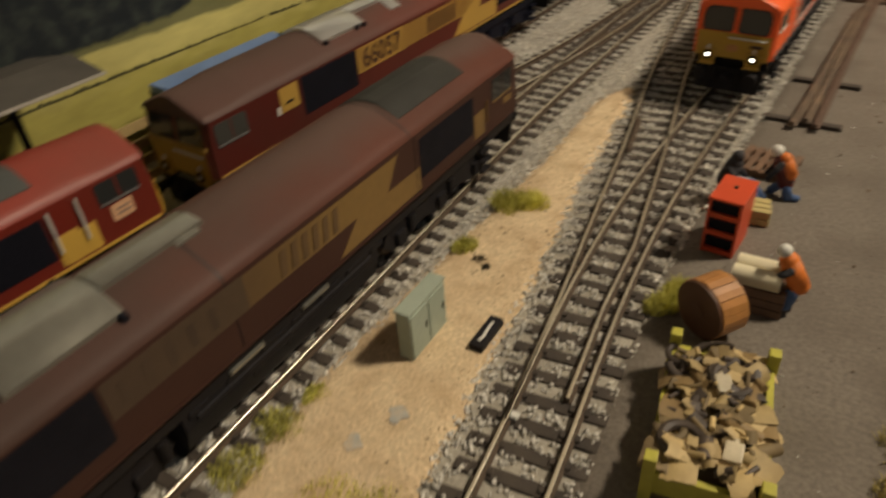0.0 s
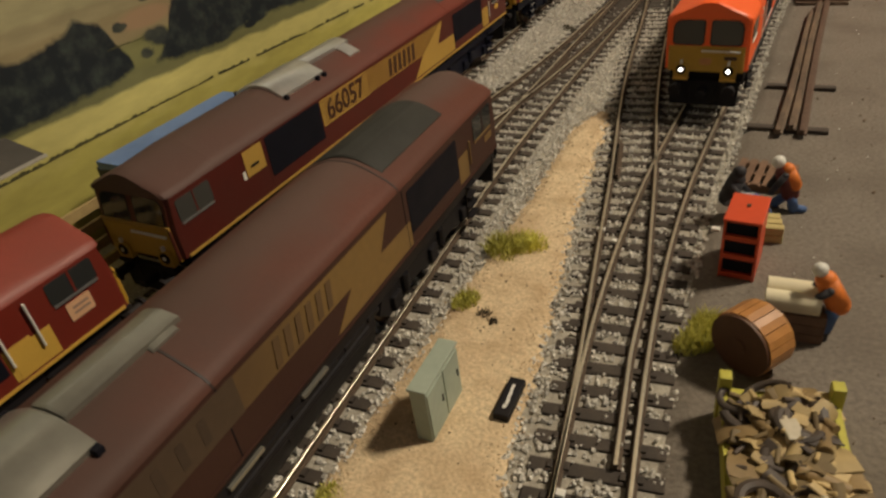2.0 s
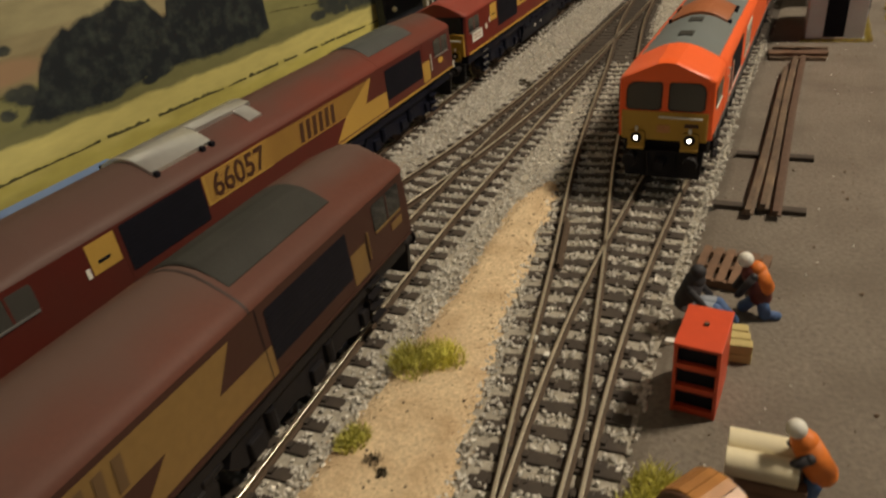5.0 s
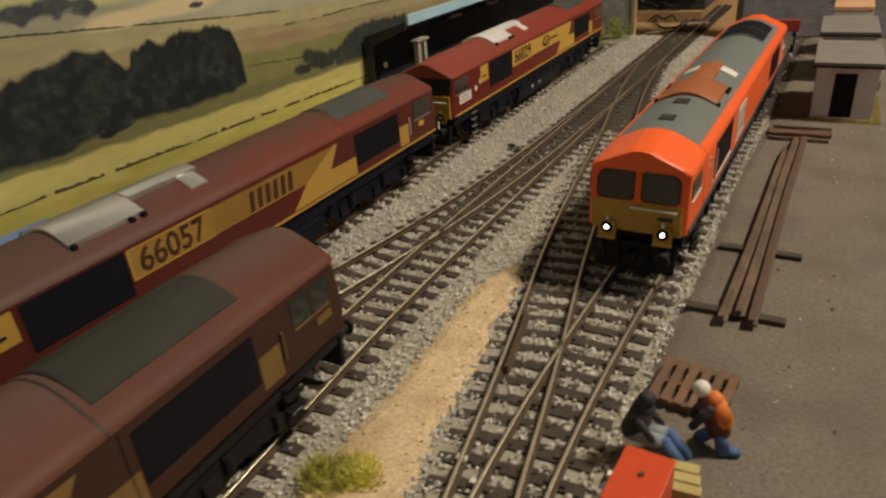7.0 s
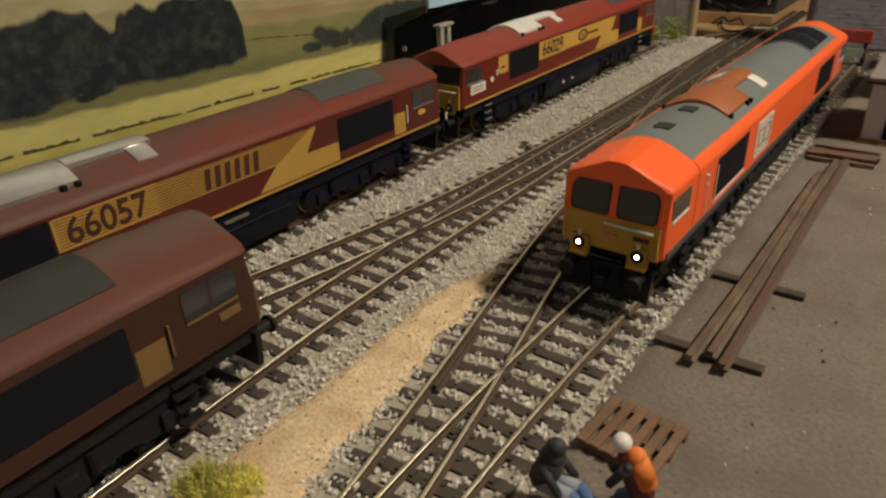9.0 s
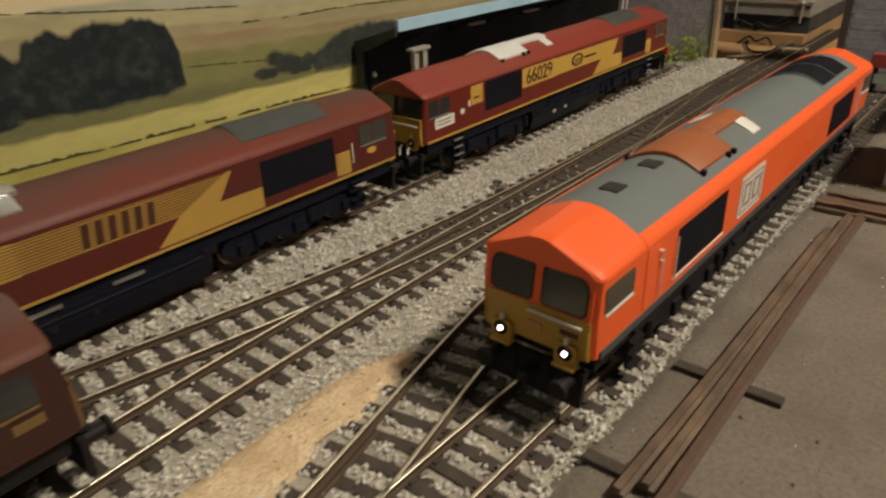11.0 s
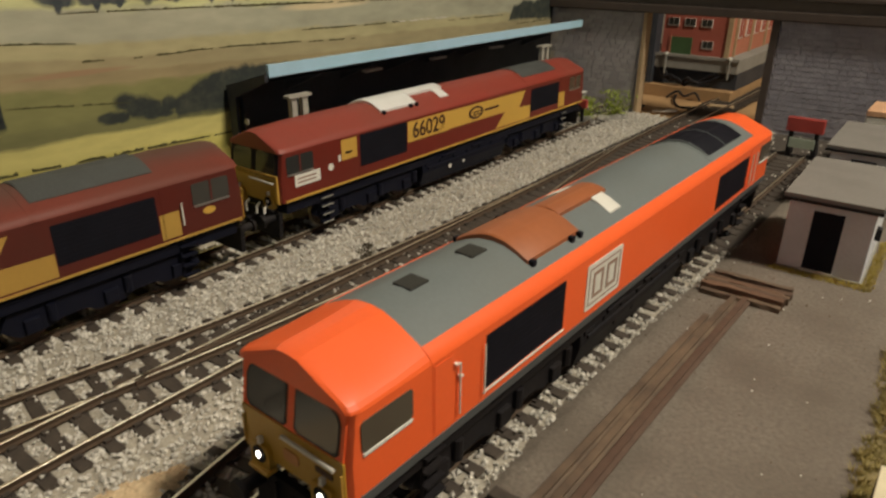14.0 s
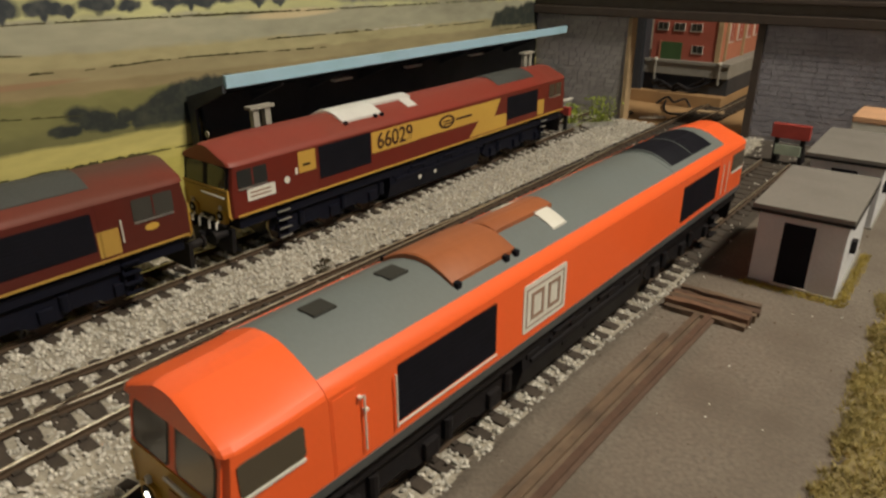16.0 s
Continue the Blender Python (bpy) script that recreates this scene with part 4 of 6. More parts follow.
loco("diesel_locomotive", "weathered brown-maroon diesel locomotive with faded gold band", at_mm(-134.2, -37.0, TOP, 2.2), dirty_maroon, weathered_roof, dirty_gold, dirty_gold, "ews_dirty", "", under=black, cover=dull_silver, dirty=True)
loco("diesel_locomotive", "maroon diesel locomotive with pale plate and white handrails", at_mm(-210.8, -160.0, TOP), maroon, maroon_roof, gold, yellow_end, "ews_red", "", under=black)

# ---------------------------------------------------------------- printed backdrop
def paper(name, c, vary=0.2, scale=90, dirt=None, ds=18, amount=0.5, streak=0.22):
    """Printed paper: blurred tones drawn out along the horizon."""
    m = material("paper_" + name, c, 0.6, vary=vary, scale=scale, dirt=dirt, dirt_scale=ds, dirt_amount=amount, bump=0.0, spec=0.3, random=0.22)
    nt = m.node_tree
    for n in [n for n in nt.nodes if n.type == "TEX_NOISE"]:
        mp = nt.nodes.new("ShaderNodeMapping")
        mp.inputs["Scale"].default_value = (1, streak, 1)
        src = n.inputs["Vector"].links[0].from_socket
        nt.links.new(src, mp.inputs["Vector"])
        nt.links.new(mp.outputs[0], n.inputs["Vector"])
    return m


BD_Y0, BD_Y1 = -215.0, WALL_Y
backdrop = thing("backdrop", "printed landscape backdrop with fields, hedges and dark trees", "backdrop", kind="structure")
# field boundaries as (y, z) lines, lowest first, and the printed tone between each pair
FIELD_LINES = [
    [(0, -4), (800, -4)],
    [(0, 40), (235, 38.8), (320, 36.6), (460, 34), (800, 30)],
    [(0, 51), (160, 51), (230, 49.5), (290, 47.8), (355, 46), (460, 44.5), (800, 41)],
    [(0, 56), (230, 55), (300, 54), (360, 52), (460, 50), (800, 46)],
    [(0, 68), (235, 67), (360, 68), (460, 64), (800, 56)],
    [(0, 80), (235, 79), (370, 75), (411, 71), (530, 66), (800, 60)],
    [(0, 86), (300, 84), (411, 77), (530, 74), (800, 67)],
    [(0, 98), (250, 97), (322, 90.5), (357, 87), (411, 82.5), (530, 80), (800, 73)],
    [(0, 104), (280, 103), (358, 100), (411, 96.5), (530, 94), (754, 88.5), (800, 87)],
    [(0, 114), (411, 112), (800, 104)],
    [(0, 130), (300, 130), (600, 120), (800, 115)],
    [(0, 260), (800, 260)]]
FIELD_TONES = [(0.44, 0.39, 0.105), (0.53, 0.47, 0.165), (0.17, 0.165, 0.07), (0.195, 0.19, 0.075), (0.28, 0.225, 0.12), (0.33, 0.28, 0.155), (0.41, 0.365, 0.20), (0.375, 0.365, 0.265), (0.53, 0.53, 0.27), (0.4, 0.41, 0.36), (0.5, 0.535, 0.52)]
FIELD_COUNT = len(FIELD_TONES)
rt = random.Random(17)


def lobed(trees):
    """Each printed tree as a few overlapping crowns of uneven size."""
    out = []
    for y, z, w, h in trees:
        out.append((y, z, w * 0.72, h * 0.8))
        for _ in range(5):
            k = rt.uniform(0.35, 0.6)
            out.append((y + rt.uniform(-0.55, 0.55) * w, z + rt.uniform(-0.35, 0.5) * h, w * k, h * k))
    return out


# dark printed woods as outlines of (y, top) over (y, foot)
WOODS = [
    ([(-215, 78), (-100, 81), (-30, 79), (20, 84), (60, 80), (100, 85), (140, 80), (165, 76), (180, 80), (190, 82.5), (197, 78), (201, 71), (205, 63), (206, 57)], [(-215, 53), (150, 52.5), (192, 53), (206, 56)]),
    ([(215, 55.5), (223, 60), (228, 66), (236, 78), (243, 82), (258, 86), (268, 87), (276, 88.5), (287, 86), (292, 81), (296, 77), (300, 84.5), (309, 87), (314, 83), (320, 85.5), (328, 86.5), (338, 86), (350, 84.5), (358, 81.5), (361, 72), (362.5, 60), (362, 54)], [(215, 55), (230, 52), (253, 50.5), (281, 54), (311, 52), (345, 51), (362.5, 53)]),
    ([(435, 46), (437, 56), (446, 60), (454, 64), (467, 67.5), (487, 66), (515, 64), (535, 58), (545, 46)], [(435, 45), (545, 43)]),
    ([(728, 70), (735, 82), (750, 85), (765, 83), (780, 87), (800, 86)], [(728, 69), (800, 66)])]
DARK_TREES = lobed([(284, 55, 12, 5.5), (258, 53, 9, 4)])
PALE_TREES = lobed([(418, 53.5, 13, 9), (405, 50.5, 9, 5), (433, 53, 7, 6), (428, 50, 7, 4), (223, 64, 9, 6), (214, 60, 5, 3.5), (205, 73, 5, 3), (222, 81, 5, 3)])


def field_tree(y, foot, half, top):
    """A single far tree: broad uneven crown over a short trunk."""
    mid = foot + 0.58 * (top - foot)
    out = [(y, mid, half * 1.15, (top - foot) * 0.58), (y, foot + 0.2 * (top - foot), half * 0.22, (top - foot) * 0.4)]
    for _ in range(6):
        a = rt.uniform(0, 2 * math.pi)
        out.append((y + 0.75 * half * math.cos(a), mid + 0.22 * (top - foot) * math.sin(a), half * rt.uniform(0.4, 0.6), (top - foot) * rt.uniform(0.24, 0.36)))
    return out


FAR_TREES = sum((field_tree(*t) for t in [
    (150, 101.5, 10, 109), (200, 101, 10, 109), (258, 99.5, 9, 107), (272, 99.5, 9, 108), (284, 98.5, 6, 106), (340, 93, 4, 96.5), (391, 96.3, 9, 106.2), (407, 96.4, 8, 105.2), (417, 97, 3.6, 102.6), (430, 97.2, 8, 105.4), (444, 97, 5.5, 103.6),
    (463, 96.8, 7, 104.2), (475, 96.6, 7.5, 105.6), (484, 96.4, 7, 105), (496, 97.6, 5, 104), (515, 95.8, 5, 103.4), (529, 95.6, 4.5, 102.4)]), [])
FAR_WOODS = [([(470, 101), (500, 103), (530, 101.5), (560, 102), (576, 99.5), (600, 99.8), (625, 98.6), (653, 98.6), (690, 97), (735, 96)], [(470, 99.6), (560, 98), (576, 94.4), (653, 91.8), (735, 87.6)])]
# paler and redder printed fields as (y, z, half width, half height)
SAND_FIELDS = [(325, 96, 34, 5.5), (300, 95, 24, 5), (535, 91.5, 40, 3.2)]
RED_FIELDS = [(220, 73.5, 17, 5.5), (395, 72, 30, 1.8)]


def tree_field(y, z, trees):
    return max(-1.0, max(1 - math.hypot((y - cy) / ry, (z - cz) / (rz if z > cz else rz * 0.75)) for cy, cz, ry, rz in trees))


def wood_field(y, z, woods):
    best = -1.0
    for top, foot in woods:
        ys = [p[0] for p in top]
        if ys[0] - 6 < y < ys[-1] + 6:
            t = float(np.interp(y, ys, [p[1] for p in top])) + 1.8 * noise.noise(Vector((y / 5, 3.3, 0))) + 1.2 * noise.noise(Vector((y / 2.2, 7.1, 0)))
            f = float(np.interp(y, [p[0] for p in foot], [p[1] for p in foot])) + 1.0 * noise.noise(Vector((y / 6, 9.3, 0)))
            best = max(best, min(t - z, z - f, (y - ys[0]) + 2, (ys[-1] - y) + 2) / 6)
    return max(-1.0, min(1.0, best))


def print_material():
    m = bpy.data.materials.new("printed_landscape")
    m.use_nodes = True
    nt = m.node_tree
    b = nt.nodes["Principled BSDF"]
    b.inputs["Roughness"].default_value = 0.55
    b.inputs["Specular IOR Level"].default_value = 0.3
    uv = nt.nodes.new("ShaderNodeUVMap")
    uv.uv_map = "print"
    sep = nt.nodes.new("ShaderNodeSeparateXYZ")
    nt.links.new(uv.outputs[0], sep.inputs[0])
    co = nt.nodes.new("ShaderNodeTexCoord")

    def tone_noise(scale, streak, detail=5):
        mp = nt.nodes.new("ShaderNodeMapping")
        mp.inputs["Scale"].default_value = (1, streak, 1)
        nt.links.new(co.outputs["Object"], mp.inputs["Vector"])
        n = nt.nodes.new("ShaderNodeTexNoise")
        n.inputs["Scale"].default_value, n.inputs["Detail"].default_value = scale, detail
        nt.links.new(mp.outputs[0], n.inputs["Vector"])
        return n.outputs["Fac"]

    def maths(op, a, c):
        n = nt.nodes.new("ShaderNodeMath")
        n.operation = op
        for i, v in enumerate((a, c)):
            if isinstance(v, float):
                n.inputs[i].default_value = v
            else:
                nt.links.new(v, n.inputs[i])
        return n.outputs[0]
    ragged = maths("MULTIPLY", maths("SUBTRACT", tone_noise(160, 0.35), 0.5), 0.045)
    v = maths("ADD", sep.outputs[1], ragged)
    ramp = nt.nodes.new("ShaderNodeValToRGB")
    el = ramp.color_ramp.elements
    el[0].position, el[0].color = 0.0, (*FIELD_TONES[0], 1)
    el[1].position, el[1].color = 1.0, (*FIELD_TONES[-1], 1)
    for i in range(1, FIELD_COUNT):
        for tone, d in ((FIELD_TONES[i - 1], -0.10), (FIELD_TONES[i], 0.10)):
            e = el.new((i + d) / FIELD_COUNT)
            e.color = (*tone, 1)
    nt.links.new(v, ramp.inputs[0])
    mottled = maths("ADD", maths("MULTIPLY", tone_noise(42, 0.25), 0.75), maths("MULTIPLY", tone_noise(260, 0.3), 0.45))
    patches = maths("MULTIPLY", tone_noise(11, 0.3), 0.9)
    val = maths("ADD", maths("ADD", mottled, patches), -0.05)
    hsv = nt.nodes.new("ShaderNodeHueSaturation")
    nt.links.new(val, hsv.inputs["Value"])
    nt.links.new(ramp.outputs[0], hsv.inputs["Color"])
    out = hsv.outputs[0]
    masks = nt.nodes.new("ShaderNodeUVMap")
    masks.uv_map = "trees"
    cut = nt.nodes.new("ShaderNodeSeparateXYZ")
    nt.links.new(masks.outputs[0], cut.inputs[0])
    leafy_edge = maths("ADD", maths("MULTIPLY", maths("SUBTRACT", tone_noise(130, 0.9, 9), 0.5), 0.55), maths("MULTIPLY", maths("SUBTRACT", tone_noise(420, 0.9, 4), 0.5), 0.4))
    leaves = tone_noise(210, 0.9, 8)
    patches_uv = nt.nodes.new("ShaderNodeUVMap")
    patches_uv.uv_map = "fields"
    patch = nt.nodes.new("ShaderNodeSeparateXYZ")
    nt.links.new(patches_uv.outputs[0], patch.inputs[0])
    for channel, tone in ((0, (0.68, 0.56, 0.34)), (1, (0.34, 0.215, 0.125))):
        fade = nt.nodes.new("ShaderNodeMapRange")
        fade.inputs[1].default_value, fade.inputs[2].default_value, fade.inputs[4].default_value = 0.0, 0.4, 0.85
        nt.links.new(maths("ADD", patch.outputs[channel], maths("MULTIPLY", maths("SUBTRACT", tone_noise(90, 0.3), 0.5), 0.5)), fade.inputs[0])
        mix = nt.nodes.new("ShaderNodeMix")
        mix.data_type = "RGBA"
        mix.inputs[7].default_value = (*tone, 1)
        nt.links.new(fade.outputs[0], mix.inputs[0])
        nt.links.new(out, mix.inputs[6])
        out = mix.outputs[2]
    far_uv = nt.nodes.new("ShaderNodeUVMap")
    far_uv.uv_map = "far"
    far = nt.nodes.new("ShaderNodeSeparateXYZ")
    nt.links.new(far_uv.outputs[0], far.inputs[0])
    for field, dark, light, rough_edge, soft in ((far.outputs[1], (0.145, 0.165, 0.175), (0.24, 0.255, 0.235), 0.8, 0.5), (far.outputs[0], (0.048, 0.056, 0.064), (0.105, 0.112, 0.105), 0.6, 0.45),
                                                 (cut.outputs[1], (0.034, 0.040, 0.037), (0.070, 0.075, 0.055), 0.85, 0.4), (cut.outputs[0], (0.014, 0.018, 0.021), (0.046, 0.056, 0.048), 0.8, 0.35)):
        edge_v = maths("ADD", field, maths("MULTIPLY", leafy_edge, rough_edge))
        mask = nt.nodes.new("ShaderNodeMapRange")
        mask.inputs[1].default_value, mask.inputs[2].default_value = 0.0, soft
        nt.links.new(edge_v, mask.inputs[0])
        tone = nt.nodes.new("ShaderNodeValToRGB")
        tone.color_ramp.elements[0].position, tone.color_ramp.elements[0].color = 0.44, (*dark, 1)
        tone.color_ramp.elements[1].position, tone.color_ramp.elements[1].color = 0.74, (*light, 1)
        nt.links.new(leaves, tone.inputs[0])
        mix = nt.nodes.new("ShaderNodeMix")
        mix.data_type = "RGBA"
        nt.links.new(mask.outputs[0], mix.inputs[0])
        nt.links.new(out, mix.inputs[6])
        nt.links.new(tone.outputs[0], mix.inputs[7])
        out = mix.outputs[2]
    nt.links.new(out, b.inputs["Base Color"])
    return m


def printed_board():
    part("board", a_box(BACK_X - 8, BD_Y0, -4, BACK_X, BD_Y1, 260), board_edge, backdrop)
    ys = np.arange(BD_Y0, BD_Y1 + 0.1, 2.0)
    zs = np.r_[np.linspace(-4, 28, 6), np.arange(29, 112, 1.3), np.linspace(112, 260, 8)]
    verts, bands, masks, fields, distance = [], [], [], [], []
    for y in ys:
        edges = []
        for i, line in enumerate(FIELD_LINES):
            z = float(np.interp(y, [p[0] for p in line], [p[1] for p in line]))
            if 0 < i < FIELD_COUNT:
                z += 0.7 * noise.noise(Vector((y / 16, i * 7.3, 0))) + (1.2 if i == 10 else 0.3) * noise.noise(Vector((y / 40, i * 3.1, 5)))
            edges.append(z)
        for z in zs:
            verts.append((BACK_X + 0.9, y, z))
            bands.append((y * MM, float(np.interp(z, edges, range(FIELD_COUNT + 1))) / FIELD_COUNT))
            masks.append((max(wood_field(y, z, WOODS[:2]), tree_field(y, z, DARK_TREES)), max(wood_field(y, z, WOODS[2:]), tree_field(y, z, PALE_TREES))))
            fields.append((tree_field(y, z, SAND_FIELDS), tree_field(y, z, RED_FIELDS)))
            distance.append((tree_field(y, z, FAR_TREES), wood_field(y, z, FAR_WOODS)))
    k = len(zs)
    faces = [(j * k + i, (j + 1) * k + i, (j + 1) * k + i + 1, j * k + i + 1) for j in range(len(ys) - 1) for i in range(k - 1)]
    ob = cloud("print", verts, faces, print_material(), backdrop, "soft printed fields in green, gold and grey with trees")
    order = np.empty(len(ob.data.loops), int)
    ob.data.loops.foreach_get("vertex_index", order)
    for name, coords in (("print", bands), ("trees", masks), ("fields", fields), ("far", distance)):
        ob.data.uv_layers.new(name=name).data.foreach_set("uv", np.array(coords)[order].ravel())


printed_board()
hedge_paper = paper("hedge", (0.075, 0.07, 0.028), 0.35, 200)


def stroke(runs, height, seed, label, ink=None):
    """Thin ragged hedge strokes printed along lines."""
    verts, faces = [], []
    for n_, (y0, z0, y1, z1) in enumerate(runs):
        prev = None
        for y in np.arange(y0, y1, 0.9):
            t = (y - y0) / (y1 - y0)
            h = height * (0.55 + 0.9 * noise.noise(Vector((y / 3.1, seed + n_, 0))) + 0.5 * noise.noise(Vector((y / 1.3, seed, 9))))
            h *= min(1, 6 * t + 0.2, 6 * (1 - t) + 0.2)
            gap = noise.noise(Vector((y / 9, seed * 2 + n_, 4))) < -0.28
            z = z0 + (z1 - z0) * t + 0.25 * noise.noise(Vector((y / 12, seed, 2)))
            b = len(verts)
            verts += [(BACK_X + 1.05, y, z - 0.25 * height), (BACK_X + 1.05, y, z + max(0.05, h))]
            if prev is not None and not gap:
                faces.append((prev, b, b + 1, prev + 1))
            prev = b
    cloud("printed_hedge", verts, faces, ink or hedge_paper, backdrop, label)


stroke([(396, 76.4, 406, 76.2), (419, 75.6, 462, 75.8), (464, 75.8, 519, 73.6), (522, 73.2, 560, 71.5), (518, 79.8, 561, 78.8), (566, 78.6, 600, 78.2), (650, 75.5, 720, 74.5), (740, 66.5, 790, 66.5)], 0.8, 3.0, "thin dark printed hedge lines")
stroke([(-200, 39.5, 235, 38.6), (235, 38.6, 320, 36.4), (322, 36.4, 453, 33.6), (455, 33.6, 790, 30)], 1.5, 8.0, "broken dark printed hedge")
stroke([(240, 98.6, 300, 92.6), (300, 92.6, 360, 86.8), (362, 86.6, 396, 84), (390, 96.2, 530, 93.6), (465, 94.4, 790, 88)], 0.7, 15.0, "thin dark printed hedge lines")
stroke([(363, 62, 415, 56.5), (196, 67, 216, 66.5)], 0.6, 12.0, "thin dark printed hedge lines")
stroke([(594, 78.2, 655, 77.6)], 0.7, 21.0, "pale printed farm track", paper("pale_track", (0.62, 0.58, 0.48), 0.2, 200))

# ---------------------------------------------------------------- end wall, bridge and what lies beyond
end_wall = thing("end_wall", "grey stone-paper end wall with a track opening", "wall", kind="structure")
part("wall_panel", a_box(-275, 797, -4, -192, 804, 78), wall_stone, end_wall)
part("wall_panel", a_box(-97, 797, -4, 89, 804, 78), wall_stone, end_wall)
part("wall_panel", a_box(-275, 799, 78.2, 89, 804, 170), bridge_brown, end_wall)
rs2 = random.Random(4)
stone_mesh = {}
for side, (x0, x1) in enumerate(((-273, -193.5), (-90, 86))):
    z = 0.5
    row = 0
    while z < 74 and side == 0:
        x = x0 + (row % 2) * 3.0
        while x < x1 - 2:
            w = rs2.choice((5.0, 7.0, 9.0))
            w = min(w, x1 - x)
            key = round(w, 1)
            if key not in stone_mesh:
                b = a_box(-w / 2 + 0.25, -0.5, -1.65, w / 2 - 0.25, 0.35, 1.65)
                bmesh.ops.recalc_face_normals(b, faces=b.faces)
                me = bpy.data.meshes.new("stone")
                for v in b.verts:
                    v.co *= MM
                b.to_mesh(me)
                b.free()
                me.materials.append(material("wall_stone_block", (0.36, 0.335, 0.33), 0.9, vary=0.35, scale=220, dirt=(0.15, 0.14, 0.145), dirt_scale=30, dirt_amount=0.7, bump=0.3, random=0.25))
                stone_mesh[key] = me
            ob = new("stone", stone_mesh[key])
            ob.parent = end_wall
            ob.matrix_basis = at_mm(x + w / 2, 797 - rs2.uniform(0.0, 0.3), z + 1.7)
            x += w
        z += 3.6
        row += 1
bm = bmesh.new()
for row in range(21):
    x = -91 - 2.5 * (row % 2)
    while x < 80:
        w = rs2.choice((5.0, 6.5, 8.0, 9.5))
        box(bm, x + 0.25, 797 - rs2.uniform(0.25, 0.55), 0.6 + row * 3.6, x + w - 0.25, 797.2, 3.9 + row * 3.6)
        x += w
part("stone_courses", bm, material("purple_grey_stone", (0.31, 0.295, 0.335), 0.9, vary=0.35, scale=160, dirt=(0.15, 0.145, 0.17), dirt_scale=24, bump=0.3, random=0.18), end_wall, "faint courses of purple-grey printed stone")
part("board_edge", a_box(-192, 795, -2, -189, 805, 78), board_edge, end_wall, "raw tan board edge beside the opening")
part("opening_post", a_box(-97.5, 794.5, -2, -92.5, 805, 78), bridge_brown, end_wall)
bridge = thing("bridge_beam", "dark brown girder beam across the end wall", "bridge", kind="structure")
part("girder", a_box(-281, 791, 76.5, 89, 798.5, 83, bevel=0.8), bridge_brown, bridge)
part("fascia", a_box(-279, 793.5, 83.2, 89, 798.6, 112), material("beam_board_brown", (0.10, 0.082, 0.068), 0.7, vary=0.25, scale=150, dirt=(0.04, 0.03, 0.025), dirt_scale=18, bump=0.15), bridge)
part("ledge", a_box(-281, 790, 90, 89, 793.4, 93, bevel=0.6), bridge_brown, bridge)
part("coping", a_box(-283, 788, 112.2, 89, 800, 116, bevel=0.8), bridge_brown, bridge)

deck = thing("raised_deck", "grey raised deck on posts beyond the opening", "deck")
part("slab", a_box(-240, 895, 21, -142, 1060, 33, bevel=0.5), concrete, deck)
part("coping", a_box(-240, 893.6, 31.5, -141, 895, 34), concrete, deck)
for x in (-206, -149):
    part("post", a_tube((x, 893, 16), (x, 893, 33), 0.9, 10), concrete, deck, "pale metal post")
    part("post_cap", a_tube((x, 893, 33), (x, 893, 35), 1.7, 12), white_paint, deck)
# Black panel stands in for the shade and clutter below the slab.
part("under_panel", a_box(-238, 898, 6.5, -142, 1055, 20.9), canopy_black, deck, "black panel standing in for the dark below the slab")
# Added tan step, so the lit floor seems to reach the deck.
part("step_board", a_box(-238, 886.5, -4.2, -142, 1055, 6.4, bevel=0.4), brown_board, deck, "added tan block carrying the lit floor up to the deck")
mill = thing("brick_building", "red brick model factory with white-framed windows", "building")
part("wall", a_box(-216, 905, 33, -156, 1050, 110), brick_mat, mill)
# Wall towards the lamp takes the brightened brick instead of plain light.
part("side_wall", a_box(-156, 905.5, 33, -154.5, 1050, 110), brick_lit_pale, mill)
# Broad white sill and left jamb draw the light-catching edges into the shape.
for x, z, w, h in ((-207, 61, 10, 7), (-192, 61, 10, 7), (-177, 61, 10, 7), (-174, 42.5, 10, 7), (-207, 86, 9, 8), (-192, 86, 9, 8), (-177, 86, 9, 8)):
    fr = part("window", a_box(x - w / 2, 904, z - h / 2, x + w / 2, 905.2, z + h / 2), white_paint, mill)
    for k in (-1, 1):
        part("pane", a_box(x + k * w / 4 - w / 4 + (0.9 if k < 0 else 0.25), 903.7, z - h / 2 + 1.0, x + k * w / 4 + w / 4 - 0.25, 904.1, z + h / 2 - 0.15), dark_panel, fr)
part("door", a_box(-207, 904, 33, -188, 905.2, 48), green_door, mill, "dark green loading door")
for y in (930, 954, 981, 1005, 1031):
    fr = part("window", a_box(-154.7, y - 7, 48, -153.4, y + 7, 78), white_paint, mill)
    for k in (-1, 1):
        part("pane", a_box(-153.6, y + k * 3.4 - 2.6, 49, -153.1, y + k * 3.4 + 2.6, 77), brick_mat, fr)
part("roof", a_box(-219, 902, 110, -151, 1053, 113, bevel=0.5), concrete, mill)
part("door_jamb", a_box(-208.6, 903.8, 33, -207.1, 905.1, 48.6), brick_lit_pale, mill)
part("corner_pier", a_box(-158, 903.6, 33, -153.9, 905.4, 110), board_edge, mill, "pale corner pier")
for y in (917, 967.5, 1018):
    part("pier", a_box(-154.4, y - 1.6, 33, -152.6, y + 1.6, 109), board_edge, mill, "pale pier on the side wall")
dark_unit = thing("dark_cupboard", "tall black cupboard behind the opening", "cupboard")
part("body", a_box(-236, 890, -4.2, -217, 904, 100, bevel=0.6), canopy_black, dark_unit)
part("door", a_box(-234, 889.2, 0, -219, 890.2, 96), canopy_black, dark_unit)


